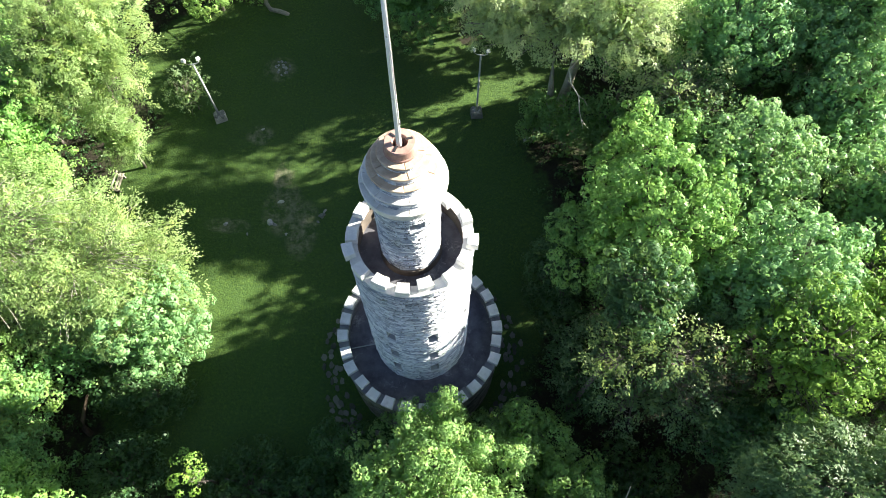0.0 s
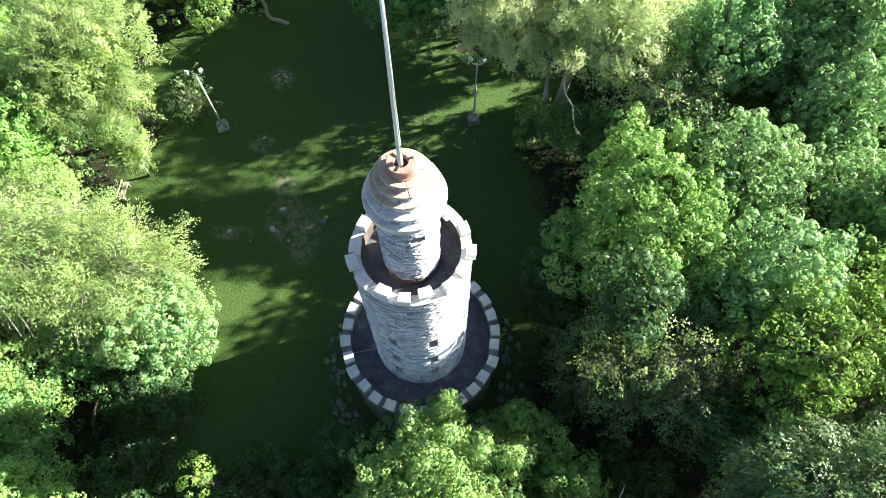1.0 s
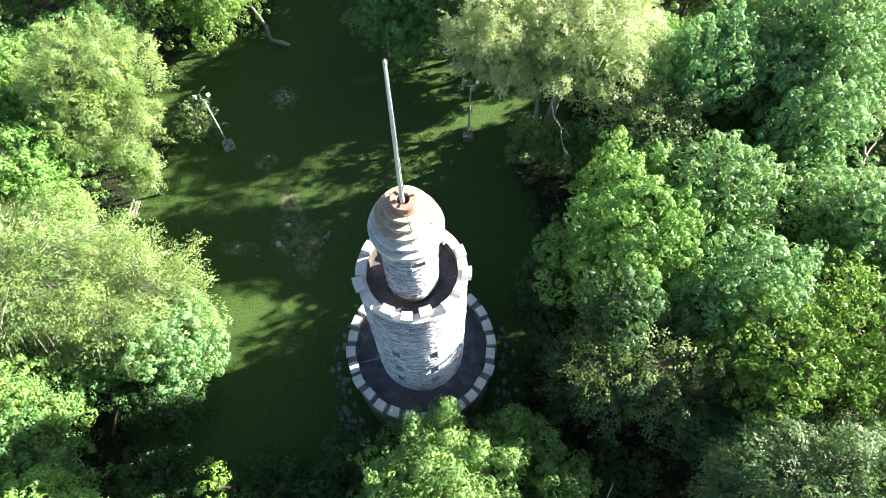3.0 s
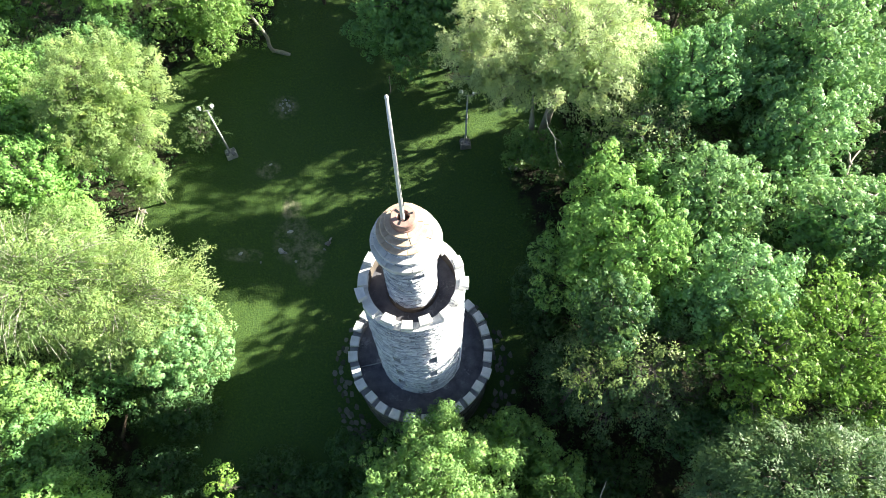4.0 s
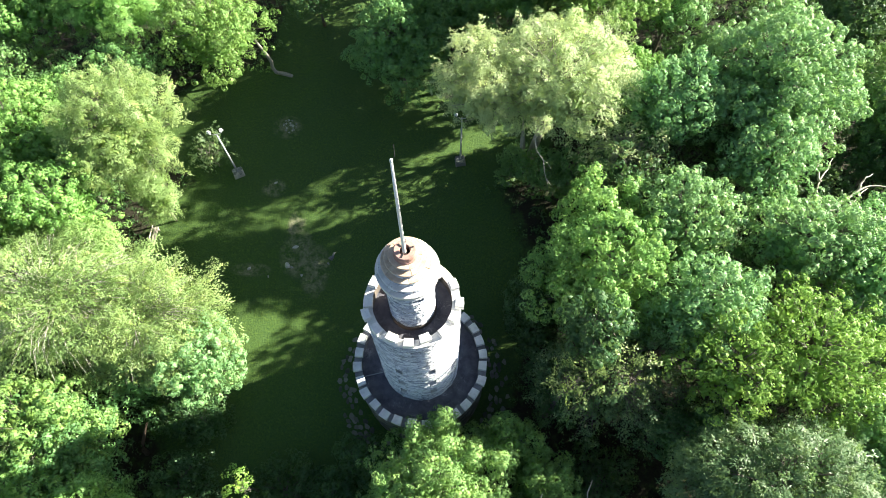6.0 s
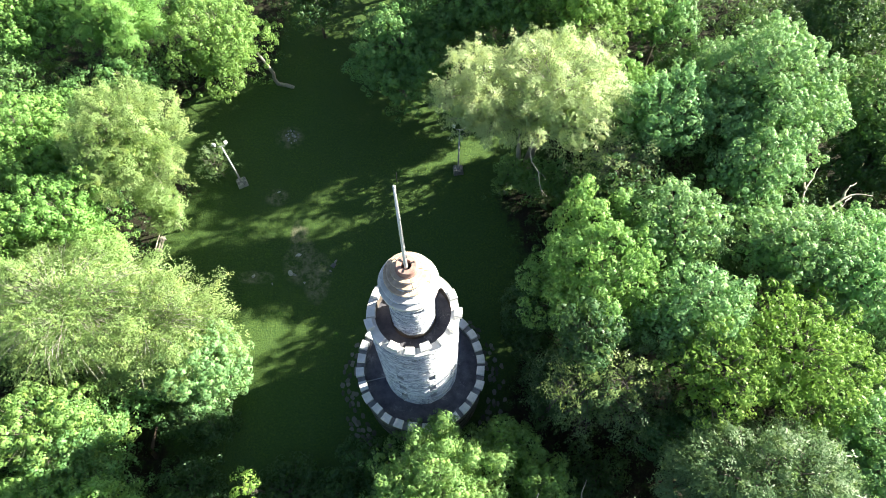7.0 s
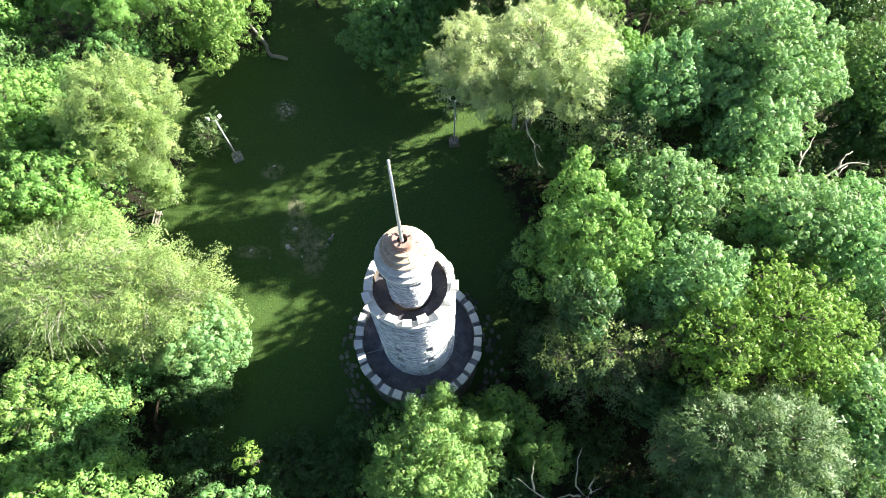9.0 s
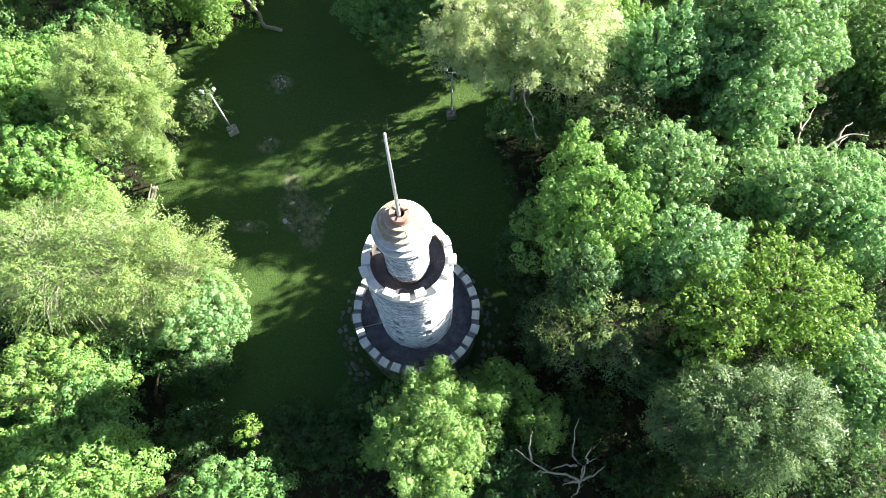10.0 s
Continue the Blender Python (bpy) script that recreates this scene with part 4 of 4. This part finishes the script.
def undergrowth():
    """Low plants all over the woodland floor, too many to count."""
    g = np.random.default_rng(77)
    p = np.stack([g.uniform(-45, 42, 7800), g.uniform(-10, 56, 7800)], 1)
    x, y = p[:, 0], p[:, 1]
    lawn = np.maximum.reduce([1 - ((x + 9.5) / 16.5) ** 2 - ((y - 19) / 17.5) ** 2, 1 - ((x + 9) / 8) ** 2 - ((y - 40) / 25) ** 2, 1 - ((x - 3) / 6.5) ** 2 - ((y - 33.5) / 5) ** 2, 1 - ((x + 19.5) / 7) ** 2 - ((y - 35.5) / 6.5) ** 2, 1 - ((x + 1.66) ** 2 + (y - 11) ** 2) / 52])
    p = p[lawn < g.normal(0, 0.06, len(p))]
    z = g.gamma(2.0, 0.28, len(p))
    k = np.repeat(np.arange(len(p)), 13)
    q = unit(g.normal(size=(len(k), 3)) * [1, 1, 0.5] + [0, 0, 0.5])
    pos = np.concatenate([p[k], (z[k] * g.uniform(0.2, 1, len(k)))[:, None]], 1) + q * g.uniform(0.1, 0.5, (len(k), 1))
    pos[:, 2] = np.maximum(pos[:, 2], 0.05)
    nor = unit(q + g.normal(size=q.shape) * 0.5)
    tang = unit(np.cross(nor, g.normal(size=q.shape)))
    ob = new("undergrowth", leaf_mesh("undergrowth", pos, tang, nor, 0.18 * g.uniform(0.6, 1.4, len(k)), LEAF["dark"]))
    tagged(ob, "low green plants on the woodland floor, shade in the leaf colour", "undergrowth", kind="stuff")


undergrowth()


# ---- the wood beyond ----
# mostly out of view; added to close the scene and shade its edge
def build_wood():
    models = [tree(kind, x, y, top, r, r, L_DARK if kind == "dark" else L_MAPLE if kind == "maple" else L_OAK, thin=0.14) for kind, x, y, top, r in (("maple", 44, 18, 14, 5.0), ("oak", -48, 12, 12, 5.2), ("dark", 42, 34, 12, 4.8), ("maple", -42, 24, 11, 4.4))]
    g = random.Random(3)
    spots = [(-42, 10), (-36, 3), (-40, 50), (-30, 54), (-18, 53), (-2, 56), (8, 52), (18, 50), (30, 51), (38, 52), (44, 40), (41, 25), (36, 20), (35, 10), (34, 2), (40, -6), (33, -7), (21, -7), (12, -9), (2, -10), (-9, -9), (-19, -9), (-30, -7), (-44, 30), (-46, 42), (-48, 20), (48, 12), (47, -2), (50, 30), (52, 48), (-44, -4), (-22, 62), (14, 62), (33, 62), (-6, 66), (-50, 58), (40, -16), (24, -17), (6, -19), (-14, -19), (-34, -17)]
    for x, y in spots:
        o = g.choice(models)
        k = g.uniform(0.85, 1.15) * (0.6 if x > 30 else 1.0)
        c = copy_thing(o, pose(x + g.uniform(-2, 2), y + g.uniform(-2, 2), 0, 0, 0, g.uniform(0, 360)))
        c.scale = (k, k, k)
        tagged(c, group="trees of the surrounding wood")


build_wood()


# ---- dead wood ----
def bare_tree(x, y, label, runs, thick, seed):
    """A dead tree: a trunk and boughs that lead through the given points."""
    ob = thing("dead_tree", pose(x, y, 0), label, "dead tree")
    g = random.Random(seed)
    for i, run in enumerate(runs):
        s = Shape()
        pts, rad = [Vector(run[0])], [thick * 1.6 if i == 0 else thick]
        for a, b in zip(run, run[1:]):
            for f in (0.33, 0.66, 1.0):
                pts.append(Vector(a).lerp(Vector(b), f) + Vector((g.uniform(-1, 1), g.uniform(-1, 1), g.uniform(-1, 1))) * 0.07)
                rad.append(0)
        for j in range(1, len(pts)):
            rad[j] = rad[0] * (1 - (0.4 if i == 0 else 0.78) * j / (len(pts) - 1)) * g.uniform(0.85, 1.15)
        s.tube(pts, rad, 8)
        part("trunk" if i == 0 else "bough", s.mesh("bough", DEADWOOD, True), ob)


bare_tree(27.6, 22.6, "bleached dead tree with bare forked branches", (
    ((0, 0, 0), (0.2, 0.1, 3.5), (0.0, -0.1, 6.0), (0, 0, 7.8)),
    ((0, 0, 7.6), (0.1, 1.2, 7.9), (0.9, 2.6, 8.1), (1.8, 3.8, 8.3)),
    ((0.5, 1.9, 8.0), (0.3, 2.8, 8.3), (0.8, 4.1, 8.6)),
    ((0, 0, 7.7), (1.6, 0.2, 7.9), (3.0, 1.1, 8.0), (4.2, 1.5, 8.2), (5.4, 1.3, 8.3)),
    ((0.4, -0.2, 7.6), (1.7, -0.5, 7.7), (2.7, 0.3, 7.9), (3.8, 1.3, 8.1)),
    ((2.9, 1.0, 8.0), (3.5, 1.9, 8.3), (4.3, 2.3, 8.5)),
    ((0, 0, 7.5), (1.1, -0.8, 7.4), (2.4, -1.1, 7.3))), 0.12, 4)
bare_tree(9.26, -0.58, "bare bleached dead tree with forked limbs among the shrubs", (
    ((0.0, 0.0, 0.0), (0.15, -0.1, 2.4), (-0.1, 0.05, 4.4), (0.0, 0.0, 5.5)),
    ((0.0, 0.0, 5.5), (-0.87, 0.34, 5.8), (-2.16, 0.64, 6.2), (-3.3, 1.3, 6.6), (-4.35, 2.1, 7.0)),
    ((-3.3, 1.3, 6.6), (-3.5, 2.2, 7.1), (-3.2, 3.1, 7.6)),
    ((0.2, 0.2, 5.55), (0.3, 0.85, 5.6), (-0.45, 1.6, 6.0), (-0.3, 3.1, 6.8), (-0.05, 3.95, 7.2)),
    ((-0.1, 0.95, 5.7), (-0.9, 1.0, 5.9), (-1.9, 0.7, 6.1)),
    ((0.0, 0.0, 5.5), (0.2, 0.4, 5.7), (0.5, 1.1, 6.2), (1.1, 1.4, 6.6)),
    ((0.0, 0.0, 5.5), (1.0, 0.3, 5.6), (1.7, 0.9, 6.0)),
    ((0.0, 0.0, 5.5), (0.0, -0.6, 5.2), (-0.45, -1.05, 4.9), (-0.9, -1.9, 4.9)),
    ((0.1, -0.1, 5.4), (-0.6, -0.1, 5.7), (-1.2, -0.25, 5.75)),
    ((-2.16, 0.64, 6.2), (-2.9, 0.6, 6.3), (-3.4, 0.2, 6.4)),
    ((0.5, 1.1, 6.2), (0.4, 1.6, 6.5), (0.7, 2.1, 6.8))), 0.09, 6)


def hanging_branch():
    ob = thing("dead_branch", pose(6.6, 26.4, 11.3), "pale dead branch hanging from a birch limb", "dead branch")
    s = Shape()
    s.tube([(1.6, 1.2, 0.6), (0.6, 0.5, 0.5), (-0.3, -0.6, 0.3), (-0.15, -1.3, -0.1), (0.35, -1.9, -0.5), (0.45, -2.5, -1.0), (0.75, -3.4, -1.6)], [0.08, 0.07, 0.06, 0.05, 0.042, 0.034, 0.015], 6)
    s.tube([(0.35, -1.9, -0.5), (0.65, -2.1, -0.5), (0.85, -2.5, -0.6)], [0.04, 0.03, 0.012], 5)
    s.tube([(0.55, -2.9, -1.2), (0.85, -3.2, -1.5), (1.1, -3.4, -1.6)], [0.03, 0.02, 0.01], 5)
    part("bough", s.mesh("bough", DEADWOOD, True), ob)


hanging_branch()


def bent_trunk():
    ob = thing("leaning_trunk", pose(-15.9, 41.2, 0), "grey crooked tree trunk leaning over the lawn", "tree trunk")
    s = Shape()
    s.tube([(0.8, -0.15, -0.08), (0.1, 0, 0.14), (-0.75, 0.05, 0.3), (-1.0, 0.15, 0.9), (-0.9, 0.2, 1.7), (-1.25, 0.35, 2.7), (-1.9, 0.6, 4.2)], [0.2, 0.2, 0.19, 0.18, 0.17, 0.15, 0.1], 9)
    part("trunk", s.mesh("trunk", BARK_PALE, True), ob)


bent_trunk()


def shaded_trunk():
    ob = thing("bare_trunk", pose(-22.2, 5.6, 0), "brown bare trunk curving up in deep shade", "tree trunk")
    s = Shape()
    s.tube([(0, 0, -0.05), (0.1, 0.15, 0.9), (0.35, 0.5, 1.8), (0.75, 1.05, 2.7), (1.1, 1.7, 3.4)], [0.2, 0.16, 0.14, 0.11, 0.07], 9)
    part("trunk", s.mesh("trunk", BARK_BROWN, True), ob)


shaded_trunk()


# ---- floodlights ----
def flood_lamp(x, y, top, turn, label):
    ob = thing("floodlight_post", pose(x, y, 0, 0, 0, turn), label, "lamp post", "floodlight posts on the lawn")
    g = random.Random(int(x * 10))
    s = Shape()
    s.box((0.95, 0.95, 0.42), pose(0, 0, 0.2, 0, 0, 12), 0.82)
    base = part("footing", s.mesh("footing", ROCK), ob, "square mortared stone footing")
    for i in range(9):
        s = Shape()
        w = g.uniform(0.2, 0.34)
        s.box((w, g.uniform(0.2, 0.3), 0.16), pose(g.uniform(-0.3, 0.3), g.uniform(-0.3, 0.3), 0.44, g.uniform(-8, 8), g.uniform(-8, 8), g.uniform(0, 90)), 0.8)
        part("stone", s.mesh("stone", ROCK), base)
    s = Shape()
    s.tube([(0, 0, 0.3), (0, 0, 1.5), (0, 0, top - 0.6)], [0.085, 0.08, 0.06], 14)
    part("post", s.mesh("post", STEEL, True), ob)
    s = Shape()
    s.tube([(-0.5, 0, top - 0.22), (-0.46, 0, top - 0.46), (-0.26, 0, top - 0.6), (0, 0, top - 0.62), (0.26, 0, top - 0.6), (0.46, 0, top - 0.46), (0.5, 0, top - 0.22)], [0.035] * 7, 8)
    part("crossarm", s.mesh("crossarm", STEEL, True), ob)
    for sx in (-1, 1):
        s = Shape()
        m = pose(sx * 0.5, -0.03, top - 0.12, -35, 0, sx * 25)
        s.box((0.28, 0.17, 0.22), m, 0.86)
        head = part("lamp_head", s.mesh("lamp_head", WHITE_PAINT), ob, "boxy pale floodlight head")
        s = Shape()
        s.box((0.21, 0.02, 0.15), m @ pose(0, -0.09, 0))
        part("glass", s.mesh("glass", LAMP_GLASS), head)


flood_lamp(-18.8, 29.9, 6.75, 15, "grey steel post with two floodlights on a stone footing")
flood_lamp(1.28, 31.25, 7.2, -5, "grey steel post with two floodlights near the birches")


# ---- lawn things ----
def boulder(x, y, size, flat=0.55, label="rough grey rock lying on the lawn", seed=0):
    bm = bmesh.new()
    bmesh.ops.create_icosphere(bm, subdivisions=3, radius=size / 2)
    g = random.Random(seed)
    for _ in range(9):
        # broken faces
        way = Vector((g.uniform(-1, 1), g.uniform(-1, 1), g.uniform(-0.3, 1))).normalized()
        cut = size * g.uniform(0.24, 0.4)
        for v in bm.verts:
            over = v.co.dot(way) - cut
            if over > 0:
                v.co -= way * over
    for v in bm.verts:
        n = noise.noise(v.co * (3.0 / size) + Vector((seed * 7.1, x, y)))
        v.co *= 1 + 0.3 * n
        v.co.y *= 0.7
        v.co.z *= flat
    me = bpy.data.meshes.new("rock")
    bm.to_mesh(me)
    bm.free()
    me.materials.append(ROCK)
    ob = new("rock", me)
    ob.matrix_basis = pose(x, y, size * flat * 0.2, 0, 0, seed * 40)
    tagged(ob, label, "rock")


boulder(-9.75, 21.55, 0.62, 0.6, "pale broken rock lying on the lawn", seed=1)
boulder(-9.55, 22.0, 0.4, 0.5, "pale broken rock lying on the lawn", seed=2)
boulder(-9.95, 21.1, 0.3, 0.5, "pale broken rock lying on the lawn", seed=13)
boulder(-13.4, 20.9, 0.6, 0.45, seed=3)
boulder(-13.05, 20.75, 0.4, 0.45, seed=4)
boulder(-12.9, 22.6, 0.55, 0.35, seed=5)
boulder(-16.6, 20.6, 0.4, 0.4, seed=6)
boulder(-14.9, 19.9, 0.3, 0.4, seed=7)
boulder(-12.1, 20.0, 0.3, 0.35, seed=8)
boulder(5.3, 28.9, 0.75, 0.7, "grey rock at the foot of the trees", 9)
boulder(-15.3, 29.0, 0.35, 0.4, seed=10)


def fire_ring(x, y):
    ob = thing("fire_ring", pose(x, y, 0), "low ring of loose grey stones on bare earth", "fire ring")
    g = random.Random(2)
    for i in range(26):
        a, r = g.uniform(0, 360), 0.75 * math.sqrt(g.random())
        s = Shape()
        w = g.uniform(0.1, 0.22)
        s.box((w, w * g.uniform(0.6, 1), 0.12), pose(r * math.cos(a), r * math.sin(a), 0.03, g.uniform(-20, 20), g.uniform(-20, 20), a), 0.75)
        part("stone", s.mesh("stone", ROCK), ob)


fire_ring(-14.8, 35.1)


def bench(x, y, turn):
    ob = thing("park_bench", pose(x, y, 0, 0, 0, turn), "weathered grey timber bench beside the trees", "bench")
    for i in range(2):
        s = Shape()
        s.box((1.55, 0.14, 0.045), pose(0, -0.12 + 0.22 * i, 0.45))
        part("seat_plank", s.mesh("seat_plank", TIMBER), ob)
    s = Shape()
    s.box((1.55, 0.04, 0.14), pose(0, 0.25, 0.72, -8))
    part("back_plank", s.mesh("back_plank", TIMBER), ob)
    for sx in (-1, 1):
        s = Shape()
        s.box((0.08, 0.36, 0.42), pose(sx * 0.6, 0, 0.21))
        s.box((0.08, 0.05, 0.8), pose(sx * 0.6, 0.2, 0.4, -8))
        part("support", s.mesh("support", TIMBER), ob)


bench(-25.0, 23.5, 88)


# ---- flagstones round the tower ----
def flagstones():
    ob = thing("flagstone_path", pose(TX, TY, 0), "ring of uneven grey flagstones round the tower foot", "path")
    g = random.Random(21)
    for ring, n in ((5.35, 66), (5.75, 70), (6.1, 74), (6.5, 78)):
        for k in range(n):
            if g.random() < 0.3:
                continue
            s = Shape()
            a = 360 * k / n + g.uniform(-2, 2)
            sides = g.choice((5, 6, 7))
            pts = []
            for j in range(sides):
                t = 2 * math.pi * j / sides + g.uniform(-0.2, 0.2)
                pts.append((0.19 * g.uniform(0.6, 1.25) * math.cos(t), 0.27 * g.uniform(0.6, 1.25) * math.sin(t)))
            s.put([(px, py, -0.06) for px, py in pts] + [(px * 0.94, py * 0.94, 0.05) for px, py in pts], [tuple(range(sides, 2 * sides))] + [(j, (j + 1) % sides, sides + (j + 1) % sides, sides + j) for j in range(sides)])
            part("flagstone", s.mesh("flagstone", FLAG), ob, "", pose(0, 0, 0, 0, 0, a) @ pose(ring + g.uniform(-0.1, 0.1), 0, g.uniform(0, 0.02), g.uniform(-2, 2), g.uniform(-2, 2), g.uniform(-15, 15)))


flagstones()

# ---- single stones of the tower wall ----
pick = random.Random(31)
for wall, stones in SINGLE_STONES:
    for q in stones:
        part("stone", pick.choice(UNIT_MESHES), wall, "", stone_pose(*q))
